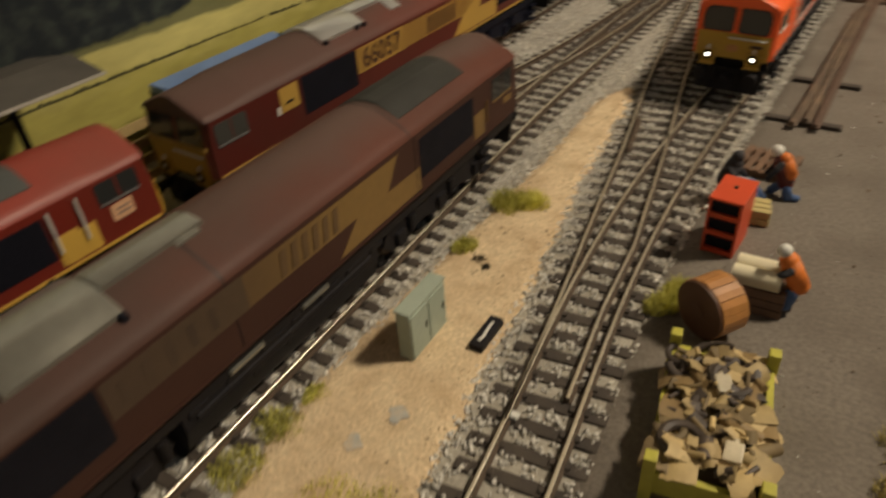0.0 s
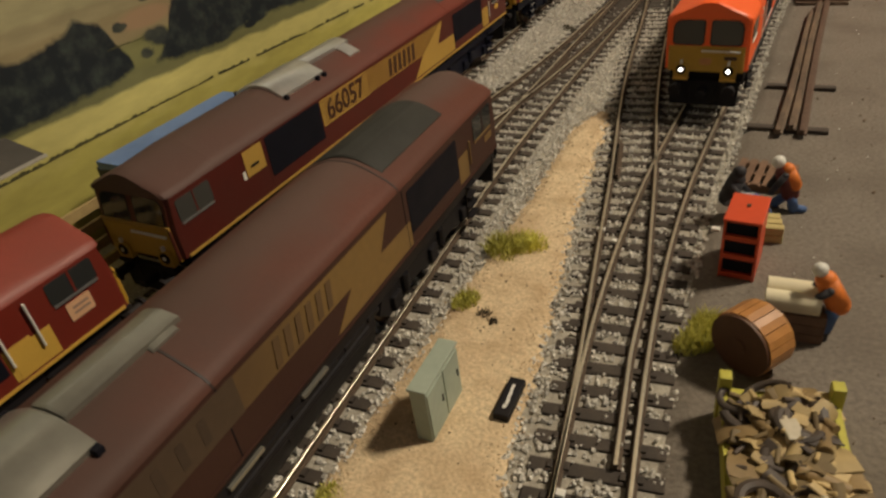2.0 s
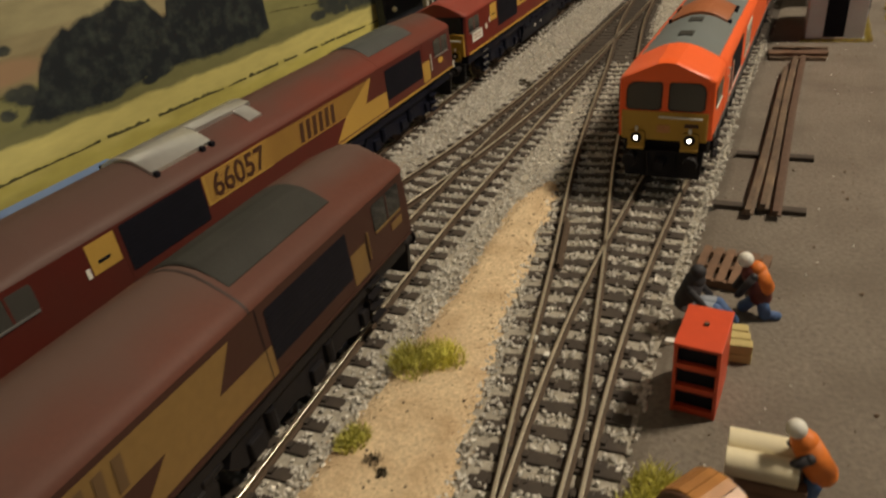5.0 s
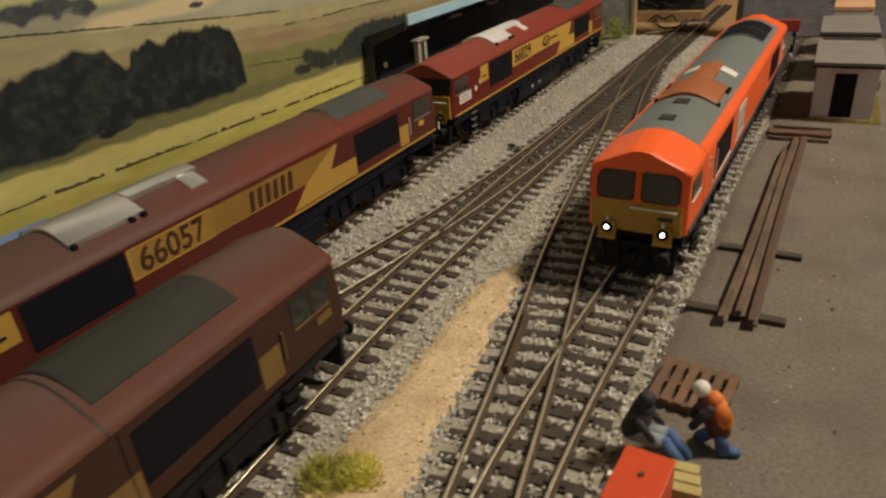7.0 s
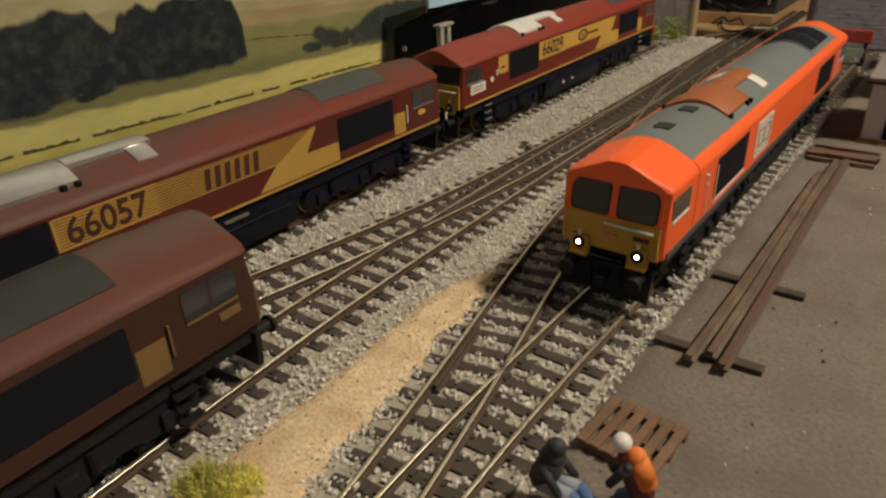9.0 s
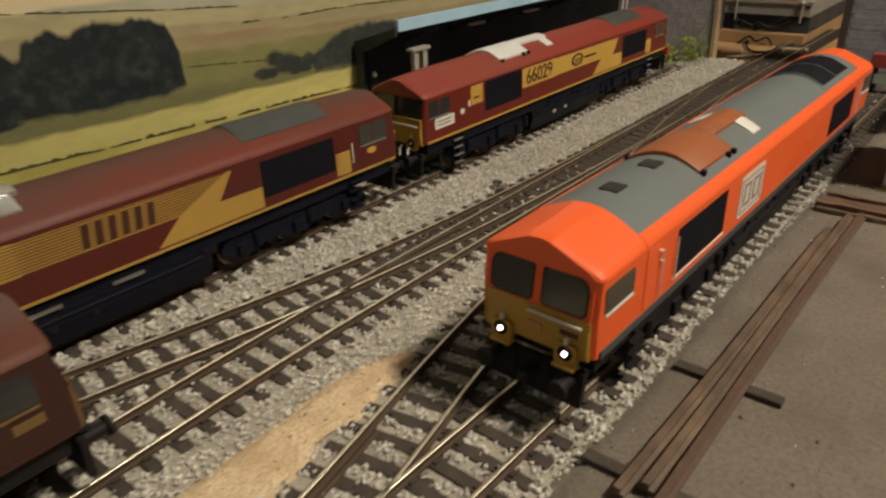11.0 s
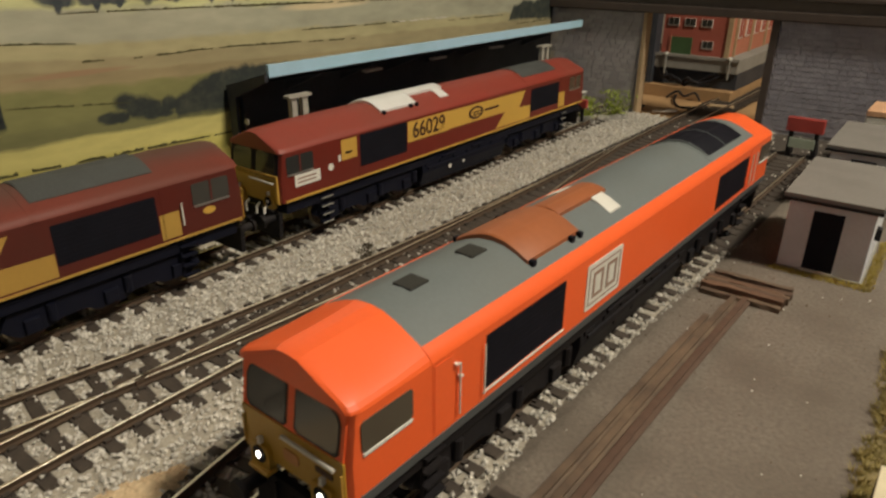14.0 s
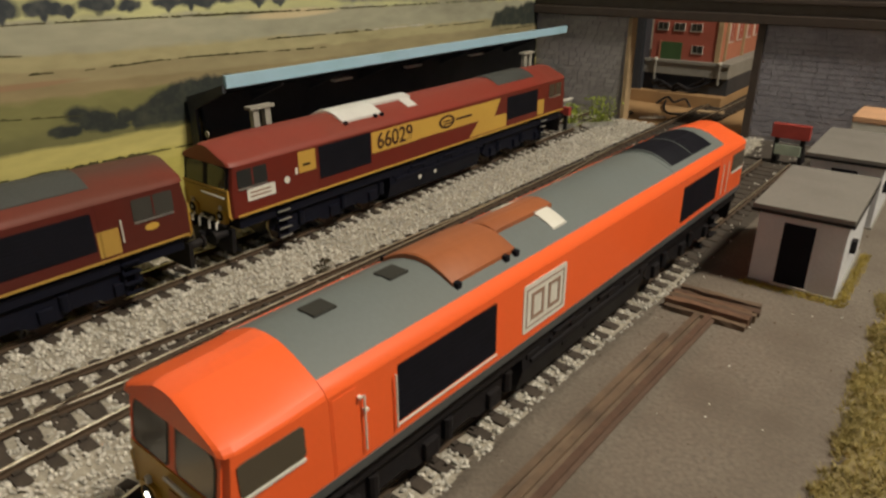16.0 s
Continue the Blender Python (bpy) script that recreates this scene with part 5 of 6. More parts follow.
def cable(name, pts, r, mat, label):
    bm = bmesh.new()
    ps = [Vector(p) for p in pts]
    fine = []
    for i in range(len(ps) - 1):
        p0, p1, p2, p3 = ps[max(0, i - 1)], ps[i], ps[i + 1], ps[min(len(ps) - 1, i + 2)]
        for k in range(8):
            t = k / 8
            fine.append(0.5 * ((2 * p1) + (p2 - p0) * t + (2 * p0 - 5 * p1 + 4 * p2 - p3) * t * t + (3 * p1 - p0 - 3 * p2 + p3) * t ** 3))
    fine.append(ps[-1])
    rings = []
    for i, p in enumerate(fine):
        d = (fine[min(i + 1, len(fine) - 1)] - fine[max(i - 1, 0)]).normalized()
        side = d.cross(Vector((0, 0, 1)))
        side = side.normalized() if side.length > 1e-4 else Vector((1, 0, 0))
        up = side.cross(d)
        rings.append([p + r * (math.cos(t) * side + math.sin(t) * up) for t in np.linspace(0, 2 * math.pi, 8, endpoint=False)])
    loft(bm, rings, closed=True)
    return tagged(make(name, bm, mat), label, "cable")


cable("cable", [(-190, 884, -3), (-186, 876, 1), (-182, 862, -2), (-174, 850, -3.2), (-166, 848, -3.2), (-158, 856, -3)], 0.9, black, "loose black cable lying on the brown board")
cable("cable", [(-196, 880, -3), (-188, 884, 3), (-180, 880, 0), (-172, 884, 3), (-166, 882, -3)], 1.0, black, "tangle of black cable beside the deck")
cable("cable", [(-212, 896, 20), (-205, 893, 13), (-198, 891, 15), (-190, 893, 9), (-182, 890, 14), (-176, 892, 10), (-168, 893, 15), (-160, 893, 20)], 1.6, black, "thick black cable hanging under the deck edge")
cable("cable", [(-208, 898, 20), (-200, 892, 11), (-192, 889, 13), (-186, 892, 8), (-178, 889, 12), (-170, 892, 11), (-152, 898, 20)], 1.5, black, "sagging black cable under the deck edge")
cable("cable", [(-183, 815, -3), (-172, 812, -1), (-165, 822, -1.4), (-176, 828, -3)], 0.8, white_paint, "short white wire loop on the board")
strip = thing("timber_offcut", "small pale timber offcut on the brown board", "offcut", at_mm(-143, 862, -4.2, 12))
part("block", a_box(-12, -4, 0, 12, 4, 4, bevel=0.4), board_edge, strip)

# ---------------------------------------------------------------- station canopy and platform furniture
platform = thing("platform", "long dark station platform against the backdrop", "platform", kind="structure")
part("platform_body", a_box(-272, 462, -4.1, -234, 792, 10, bevel=0.4), concrete, platform)
part("platform_edge", a_box(-236, 462, 10.1, -233, 792, 11.2), white_paint, platform)
canopy = thing("station_canopy", "black station canopy with a pale blue fascia", "canopy")
part("back_wall", a_box(-271, 470, 10, -268, 786, 56.4), canopy_black, canopy)
part("roof_slab", prism(bmesh.new(), [(-241.6, 65.2), (-241.6, 66.6), (-272, 57.5), (-272, 56)], "y", 467, 786), canopy_black, canopy)
part("fascia", prism(bmesh.new(), [(465.8, 64.6), (786.2, 63.2), (786.2, 68.4), (465.8, 70.4)], "x", -241.5, -239.8), sky_blue, canopy, "pale blue fascia board along the canopy edge")
part("end_board", prism(bmesh.new(), [(-241, 62.5), (-241, 66.0), (-272, 57.5), (-272, 10), (-267, 10), (-266, 52)], "y", 464, 466), canopy_black, canopy)
post_cream = material("canopy_post_cream", (0.42, 0.39, 0.33), 0.6, vary=0.1, bump=0.05)
for y in (487, 736):
    for k in (-3.6, 3.6):
        part("post", a_box(-247, y + k - 1.7, 10, -244, y + k + 1.7, 51.6), post_cream, canopy, "pale canopy post")
    part("post_head", a_box(-248, y - 7.4, 51.6, -243, y + 7.4, 53.0), post_cream, canopy)
for y in (552, 614, 682):
    part("strip_lamp", a_box(-256, y - 7, 55.6, -252.5, y + 7, 56.8), white_paint, canopy, "white strip lamp under the canopy")
for y in np.arange(500, 780, 40):
    part("rib", prism(bmesh.new(), [(-242, 61.5), (-242, 62.6), (-270, 54.2), (-270, 50)], "y", y - 0.8, y + 0.8), canopy_black, canopy)
lamp_disc = thing("platform_clock", "small round white clock face on the canopy end", "clock", at_mm(-258, 463.4, 41))
part("disc", a_tube((0, 0.2, 0), (0, 0.7, 0), 1.6, 16), post_cream, lamp_disc)

old = thing("grey_canopy", "grey-brown canopy roof with a pale edge strip", "canopy")
part("roof_slab", prism(bmesh.new(), [(-272, 56), (-272, 58), (-240, 64.5), (-224, 61), (-224, 59.6), (-240, 62.8)], "y", -120, 127), material("canopy_felt", (0.06, 0.053, 0.045), 0.8, vary=0.2, scale=200, bump=0.2), old)
part("edge_strip", a_box(-224.2, -120, 59.9, -223.4, 127.5, 60.8), post_cream, old)
for y in (104, 30, -50):
    part("post", a_tube((-247, y, -2), (-247, y, 61), 1.5, 10), black, old)
    part("bracket", prism(bmesh.new(), [(-247, 48), (-247, 51), (-236, 61.4), (-240, 62.4)], "y", y - 0.7, y + 0.7), black, old)
shed = thing("blue_roofed_shelter", "low black shelter with a bright blue roof edge", "shelter")
part("wall", a_box(-262, 164, -2.1, -241, 232, 33), canopy_black, shed)
part("roof", prism(bmesh.new(), [(-239, 34.6), (-239, 35.8), (-259, 36.5), (-259, 33.2)], "y", 163, 234), strong_blue, shed, "sloping bright blue roof sheet")
part("gable", prism(bmesh.new(), [(-240, 33.1), (-240, 34.5), (-258, 33.1)], "y", 163.5, 233.5), canopy_black, shed)
fence_wood = material("pale_fence_wood", (0.36, 0.26, 0.11), 0.7, vary=0.25, scale=300, dirt=(0.16, 0.10, 0.045), dirt_scale=90, bump=0.2, random=0.15)
fence = thing("lineside_fence", "brown lineside fence of flat boards", "fence")
for z in (8, 15, 22, 29):
    part("board", a_box(-242.5, -20, z, -241, 156, z + 3.4), fence_wood, fence)
for y in np.arange(-10, 156, 32):
    part("post", a_box(-244.5, y - 1.2, -2.1, -242.6, y + 1.2, 34), timber, fence)

# ---------------------------------------------------------------- yard buildings
def hut(x0, y0, label):
    root = thing("lineside_hut", label, "hut", at_mm(x0, y0, 0, 1.0), group="grey huts in the yard")
    part("shell", a_box(0, 0, -0.4, 31, 58, 30.5, bevel=0.3), hut_grey, root)
    roof = part("roof", a_box(-2.2, -3.4, 30.6, 32.6, 60.5, 33.4, bevel=0.3), hut_roof, root, "flat grey felt roof slab")
    part("roof_edge", a_box(-2.5, -3.8, 30.4, 32.9, 60.9, 31.6), black, roof)
    part("door", a_box(9.4, -0.35, 1.8, 20.6, 0.2, 26.8), grille_black, root, "black door opening")
    part("door_sill", a_box(8.6, -1.1, 0.9, 21.2, 0.2, 1.8), white_paint, root)
    part("door_frame", a_box(8.7, -0.5, 1.8, 9.4, 0.2, 27.4), hut_grey, root)
    part("door_frame", a_box(20.6, -0.5, 1.8, 21.3, 0.2, 27.4), hut_grey, root)
    part("plinth", a_box(-0.8, -0.8, -0.4, 31.8, 58.8, 1.0, bevel=0.2), concrete, root)
    part("gutter_box", a_box(31, 16, 14, 33, 20, 19), black, root)
    return root


hut(-21.6, 549, "grey rendered lineside hut with black door opening")
hut(-23.0, 640, "grey rendered lineside hut behind the first one")

stop = thing("buffer_stop", "red buffer stop beam at the siding end", "buffer stop", at_mm(-53, 738, 0))
part("beam", a_box(-11, -2.2, 15, 11, 2.2, 24, bevel=0.6), stop_red, stop)
part("panel", a_box(-7.5, -2.6, 5, 7.5, -0.4, 11), cabinet_green, stop)
for x in (-7.5, 7.5):
    part("leg", a_box(x - 1.2, -1.5, -2.1, x + 1.2, 1.5, 15), black, stop)
    part("brace", prism(bmesh.new(), [(1.5, -2.0), (14, -2.0), (1.5, 14)], "x", x - 0.8, x + 0.8), black, stop)
stop2 = thing("buffer_stop", "small red buffer beam at the main track end", "buffer stop", at_mm(-211, 726, 0))
part("beam", a_box(-11, -1.8, 12, 11, 1.8, 18, bevel=0.5), stop_red, stop2)
for x in (-7.5, 7.5):
    part("leg", a_box(x - 1, -1.2, -2.1, x + 1, 1.2, 12), black, stop2)
van = thing("box_van", "small white box van with a pale orange roof", "van", at_mm(-7, 738, 0))
part("body", a_box(-13, -16, 6, 13, 18, 33, bevel=0.8), white_paint, van)
part("roof", a_box(-13.3, -16.3, 33, 13.3, 18.3, 36.5, bevel=0.6), peach, van)
part("stripe", a_box(-13.2, -16.25, 26.5, 13.2, 18.2, 28), gold, van)
part("chassis", a_box(-12, -15, 3, 12, 24, 6), black, van)
part("cab", prism(bmesh.new(), [(18, 4), (28, 4), (28, 14), (24, 24), (18, 25)], "x", -12, 12), white_paint, van)
for x in (-11, 11):
    for y in (-9, 20):
        part("wheel", a_tube((x - 1.6, y, 3.2), (x + 1.6, y, 3.2), 3.5, 14), black, van)

# ---------------------------------------------------------------- rails, timbers and pallets in the yard
for i, (x0, x1) in enumerate(((-33.2, -28.6), (-28.9, -25.2), (-24.6, -21.8))):
    rail = thing("spare_rail", "long rusty brown spare rail lying on cross timbers", "rail", group="spare rails in the yard")
    bm = bmesh.new()
    y0, y1 = 309 + (0, 5, 1, 3)[i], 503 - (22, 2, 0, 6)[i]
    rings = []
    for t in np.linspace(0, 1, 9):
        y = y0 + (y1 - y0) * t
        x = x0 + (x1 - x0) * t + 0.35 * math.sin(5 * t + i)
        rings.append([(x + u, y, 1.6 + v) for u, v in ((-1.9, 0), (1.9, 0), (1.9, 0.5), (0.7, 0.8), (0.7, 1.5), (1.0, 1.7), (1.0, 2.2), (-1.0, 2.2), (-1.0, 1.7), (-0.7, 1.5), (-0.7, 0.8), (-1.9, 0.5))])
    part("rail_bar", loft(bm, rings, closed=True), red_rail if i == 2 else worn_rail, rail)
for x0, x1, y, rz in ((-45.5, -14.5, 317, 0.6), (-42.2, -13.0, 365, 0.2)):
    s = thing("cross_timber", "dark stained cross timber on the yard", "timber", at_mm((x0 + x1) / 2, y, -0.1, rz), group="cross timbers under spare rails")
    part("beam", a_box((x0 - x1) / 2, -1.9, 0, (x1 - x0) / 2, 1.9, 1.75, bevel=0.3), sleeper_mat, s)
s = thing("timber_stack", "weathered brown timber bundle lying across rails", "timber", at_mm(-24.5, 514, -0.1, 2))
rs5 = random.Random(21)
for k in range(7):
    bm = bmesh.new()
    y = -8.4 + k * 2.7
    h = rs5.uniform(1.6, 3.9)
    rings = []
    for x in np.linspace(-16.5 + rs5.uniform(0, 3), 16.5 - rs5.uniform(0, 3.5), 7):
        j = [rs5.uniform(-0.3, 0.3) for _ in range(4)]
        rings.append([(x, y - 1.3 + j[0], 0), (x, y + 1.3 + j[1], 0), (x, y + 1.2 + j[2], h + j[0]), (x, y - 1.2 + j[3], h + j[1])])
    part("plank", loft(bm, rings, closed=True), (worn_rail, timber, red_rail)[k % 3], s)


def pallet(x, y, rz):
    p = thing("pallet", "worn brown slatted wooden pallet on the yard", "pallet", at_mm(x, y, -0.1, rz))
    for k in range(6):
        part("slat", a_box(-10, -9.6 + k * 3.6, 2.2, 10, -7.2 + k * 3.6, 3.0), timber, p)
    for k in (-8.5, 0, 8.5):
        part("bearer", a_box(k - 1, -9.6, 0, k + 1, 10.8, 2.2), timber, p)


pallet(-33.8, 271.5, 85)

# tool cabinet
tc = thing("tool_cabinet", "red open-fronted tool cabinet with dark shelves", "cabinet", at_mm(-36, 213.5, -0.1, -3))
part("back", a_box(-5.2, 7.2, 0, 5.2, 8.2, 20), tool_red, tc)
part("side", a_box(-5.2, -8.2, 0, -4.4, 7.2, 20), tool_red, tc)
part("side", a_box(4.4, -8.2, 0, 5.2, 7.2, 20), tool_red, tc)
part("top", a_box(-5.4, -8.4, 20, 5.4, 8.4, 20.9, bevel=0.3), tool_red, tc)
part("knob", a_tube((0.2, 1, 20.9), (0.2, 1, 21.5), 0.6, 10), rust, tc)
for z in (0.3, 7, 13.6):
    part("shelf", a_box(-4.4, -8.2, z, 4.4, 7.2, z + 1.6), tool_red, tc)
    part("drawer", a_box(-4.3, -7.0, z + 1.7, 4.3, 7.1, z + 5.6), grille_black, tc)


def timber_pile(x, y, rz, n, mat, label, name="log_pile", length=14.0):
    p = thing(name, label, "timber", at_mm(x, y, -0.1, rz))
    for k in range(n):
        row, col = divmod(k, 3)
        part("baulk", a_box(-length / 2 + 0.4 * (k % 2), -5 + col * 3.4, row * 3.0, length / 2 - 0.5 * (k % 3), -2.0 + col * 3.4, row * 3.0 + 2.8, bevel=0.35), mat, p)
    return p


timber_pile(-18.5, 186, 3, 9, timber, "pile of rough brown timber baulks", length=13)
for i, y in enumerate((182.5, 188.2)):
    r = thing("pipe_roll", "cream card tube lying on the timber pile", "tube", at_mm(-20.6, y, 11.9, 3), group="cream tubes on the timber pile")
    part("roll", a_tube((-6.6, 0, 0), (6.6, 0, 0), 2.9, 18), cream, r, smooth=True)
timber_pile(-31.5, 233, 5, 6, material("pale_yellow_timber", (0.50, 0.40, 0.16), 0.7, vary=0.2, scale=300, bump=0.15, random=0.15), "small stack of pale yellow timber blocks", length=12)

# cable drum
axis_a, axis_b = Vector((-31.4, 164.0, 9.0)), Vector((-25.9, 172.4, 9.0))
drum = thing("cable_drum", "large wooden cable drum clad in brown battens", "cable drum")
d = (axis_b - axis_a).normalized()
u = Vector((0, 0, 1))
v = d.cross(u)
for a, b in ((axis_a, axis_a + d * 1.6), (axis_b - d * 1.6, axis_b)):
    f = part("flange", a_tube(a, b, 8.6, 30), drum_end, drum, "dark round drum end")
part("hub", a_tube(axis_a - d * 0.4, axis_a, 2.2, 14), drum_end, drum)
for k in range(13):
    t = 2 * math.pi * k / 13
    c0, c1 = 2 * math.pi * (k - 0.475) / 13, 2 * math.pi * (k + 0.475) / 13
    bm = bmesh.new()
    rings = []
    for p in (axis_a + d * 1.0, axis_b - d * 0.3):
        rings.append([p + (math.cos(a) * u + math.sin(a) * v) * r for a, r in ((c0, 7.9), (c0, 8.85), (t, 9.0), (c1, 8.85), (c1, 7.9))])
    part("batten", loft(bm, rings, closed=True), drum_wood, drum)

# scrap crate
crate = thing("scrap_crate", "yellow-posted crate heaped with brown scrap metal", "crate", at_mm(-17.4, 128.6, -0.1, 10))
CX, CY = 11.8, 20.6
part("floor", a_box(-CX, -CY, 0, CX, CY, 3, bevel=0.4), scrap_brown, crate)
for x in (-CX, CX):
    part("side_board", a_box(x - 0.8, -CY, 3, x + 0.8, CY, 9.5), lime, crate)
for y in (-CY, CY):
    part("end_board", a_box(-CX, y - 0.8, 3, CX, y + 0.8, 9.5), lime, crate)
for x in (-CX, CX):
    for y in (-CY, CY):
        part("post", a_box(x - 1.4, y - 1.6, 0, x + 1.4, y + 1.6, 14.6, bevel=0.3), lime, crate, "lime yellow corner post")
rs3 = random.Random(11)
part("scrap_bed", loft(bmesh.new(), [[(x * k, y * k, z) for x, y in ((-11, -19.8), (11, -19.8), (11, 19.8), (-11, 19.8))] for k, z in ((1, 3), (0.98, 7), (0.8, 8.6), (0.3, 9.2))], closed=True), scrap_brown, crate)
def bent_bar(length, r, bend, n=9, sides=7):
    """A bar or hoop of round section bent through an angle."""
    rings = []
    for i in range(n):
        a = bend * (i / (n - 1) - 0.5)
        q = length / bend
        c = Vector((q * math.sin(a), q * (math.cos(a) - math.cos(bend / 2)), 0))
        o = Vector((math.sin(a), math.cos(a), 0))
        rings.append([c + r * (math.cos(t) * o + math.sin(t) * Vector((0, 0, 1))) for t in np.linspace(0, 2 * math.pi, sides, endpoint=False)])
    return loft(bmesh.new(), rings, closed=True)


def bent_sheet(w, l, curl, thick=0.35, n=6):
    """A torn, curled piece of sheet metal."""
    rings = []
    for i in range(n):
        a = curl * (i / (n - 1) - 0.5)
        q = l / curl
        x, z = q * math.sin(a), q * (math.cos(a) - 1)
        k = w * rs3.uniform(0.75, 1.1)
        rings.append([(x, -k, z), (x, k, z), (x, k, z + thick), (x, -k, z + thick)])
    return loft(bmesh.new(), rings, closed=True)


scrap_dark = material("scrap_dark_iron", (0.055, 0.04, 0.03), 0.6, vary=0.4, scale=260, dirt=(0.11, 0.07, 0.04), dirt_scale=120, bump=0.3, random=0.4)
scrap_pale = material("scrap_pale_tin", (0.55, 0.48, 0.34), 0.45, vary=0.2, dirt=(0.3, 0.22, 0.12), dirt_scale=150, bump=0.1, random=0.3)
rust_tin = material("scrap_rust_tin", (0.24, 0.16, 0.065), 0.6, vary=0.35, scale=260, dirt=(0.12, 0.065, 0.03), dirt_scale=120, bump=0.25, random=0.35)


def tip_in(bm, x, y, z, tilt, turn, mat, name="scrap_piece"):
    bmesh.ops.transform(bm, matrix=Matrix.Translation((x, y, z)) @ Euler((rs3.uniform(-tilt, tilt), rs3.uniform(-tilt, tilt), turn)).to_matrix().to_4x4(), verts=bm.verts)
    return part(name, bm, mat, crate, smooth=name != "canister")


for row in range(9):
    for col in range(5):
        x, y = -9.2 + col * 4.6 + rs3.uniform(-1.6, 1.6), -17.6 + row * 4.4 + rs3.uniform(-1.6, 1.6)
        z = 9.0 + 2.2 * (1 - (x / 13) ** 2) + rs3.uniform(-0.7, 1.0)
        kind = rs3.random()
        if kind < 0.5:
            tip_in(bent_sheet(rs3.uniform(3.0, 5.4), rs3.uniform(6.5, 12.0), rs3.uniform(0.6, 2.4), 0.4, 9), x, y, z, 0.4, rs3.uniform(0, 6.3), rs3.choice((scrap_tan, scrap_tan, scrap_tan, scrap_brown, rust_tin)))
        elif kind < 0.72:
            tip_in(a_tube((-rs3.uniform(3, 6), 0, 0), (rs3.uniform(2, 5), 0, 0), rs3.uniform(0.9, 1.9), 14), x, y, z, 0.25, rs3.uniform(0, 6.3), rs3.choice((scrap_dark, scrap_brown, rust_tin)))
        elif kind < 0.88:
            tip_in(bent_bar(rs3.uniform(9, 17), rs3.uniform(0.7, 1.15), rs3.uniform(1.5, 4.6), 12, 8), x, y, z + 0.5, 0.3, rs3.uniform(0, 6.3), rs3.choice((scrap_dark, scrap_dark, scrap_brown)))
        else:
            s1, s2, s3 = rs3.uniform(1.2, 2.6), rs3.uniform(1.0, 2.0), rs3.uniform(0.6, 1.2)
            tip_in(a_box(-s1, -s2, -s3, s1, s2, s3, bevel=0.35), x, y, z, 0.4, rs3.uniform(0, 6.3), rs3.choice((scrap_brown, scrap_tan, scrap_dark)))
for k in range(70):
    x, y = rs3.uniform(-10.5, 10.5), rs3.uniform(-19, 19)
    z = 10.6 + 2.0 * (1 - (x / 13) ** 2)
    if k % 3:
        tip_in(bent_sheet(rs3.uniform(1.2, 2.6), rs3.uniform(2.5, 6.0), rs3.uniform(0.4, 2.6), 0.3, 6), x, y, z, 0.7, rs3.uniform(0, 6.3), rs3.choice((scrap_tan, scrap_tan, scrap_brown, scrap_dark)))
    else:
        tip_in(a_tube((-rs3.uniform(1, 3), 0, 0), (rs3.uniform(1, 3), 0, 0), rs3.uniform(0.4, 0.8), 9), x, y, z, 0.5, rs3.uniform(0, 6.3), rs3.choice((scrap_dark, scrap_brown, scrap_tan)))
for x, y, turn in ((1.0, 7.5, 0.35), (4.6, -12.5, -0.1)):
    can = tip_in(a_box(-2.0, -2.7, -1.0, 2.0, 2.7, 1.0, bevel=0.4), x, y, 12.4, 0.12, turn, scrap_pale, "canister")
    spout = a_tube((0, 2.6, 0.2), (0, 3.7, 0.4), 0.7, 10)
    bmesh.ops.transform(spout, matrix=Matrix.Translation((x, y, 12.4)) @ Euler((0, 0, turn)).to_matrix().to_4x4(), verts=spout.verts)
    part("spout", spout, scrap_pale, can)
tip_in(bent_bar(15, 1.1, 3.4, 14, 8), 3.0, 10.5, 12.6, 0.15, 2.6, scrap_dark, "hoop")
tip_in(bent_bar(20, 1.3, 4.4, 16, 8), -5.0, -14.5, 11.6, 0.15, 0.4, scrap_dark, "hoop")

# relay cabinet and small boxes on the sand
rc = thing("relay_cabinet", "sage green lineside relay cabinet with double doors", "cabinet", at_mm(-98.6, 124.4, -0.8, 2.5))
part("body", a_box(-2.2, -9.4, 0, 2.2, 9.4, 17.2, bevel=0.25), cabinet_green, rc)
part("lid", a_box(-2.6, -9.8, 17.2, 2.6, 9.8, 18.0, bevel=0.25), cabinet_green, rc)
for y0, y1 in ((-9.0, -0.3), (0.3, 9.0)):
    dr = part("door", a_box(2.1, y0, 1.0, 2.6, y1, 16.2, bevel=0.15), cabinet_green, rc)
    part("handle", a_box(2.5, y0 + 7.0, 8, 2.85, y0 + 7.5, 10.2), dark_panel, dr)
blk = thing("point_box", "small black lineside box with worn white marks", "box", at_mm(-83, 134.5, -0.6, 2))
part("body", a_box(-2.2, -7.0, 0, 2.2, 7.0, 2.4, bevel=0.4), black, blk)
for y0, y1, w0, w1 in ((-4.6, -3.3, -0.5, 0.6), (-3.2, -1.0, -0.2, 0.7), (-0.9, 1.6, -0.4, 0.5), (1.7, 4.2, -0.5, 0.3)):
    part("mark", a_box(w0, y0, 2.3, w1, y1, 2.5), white_paint, blk)
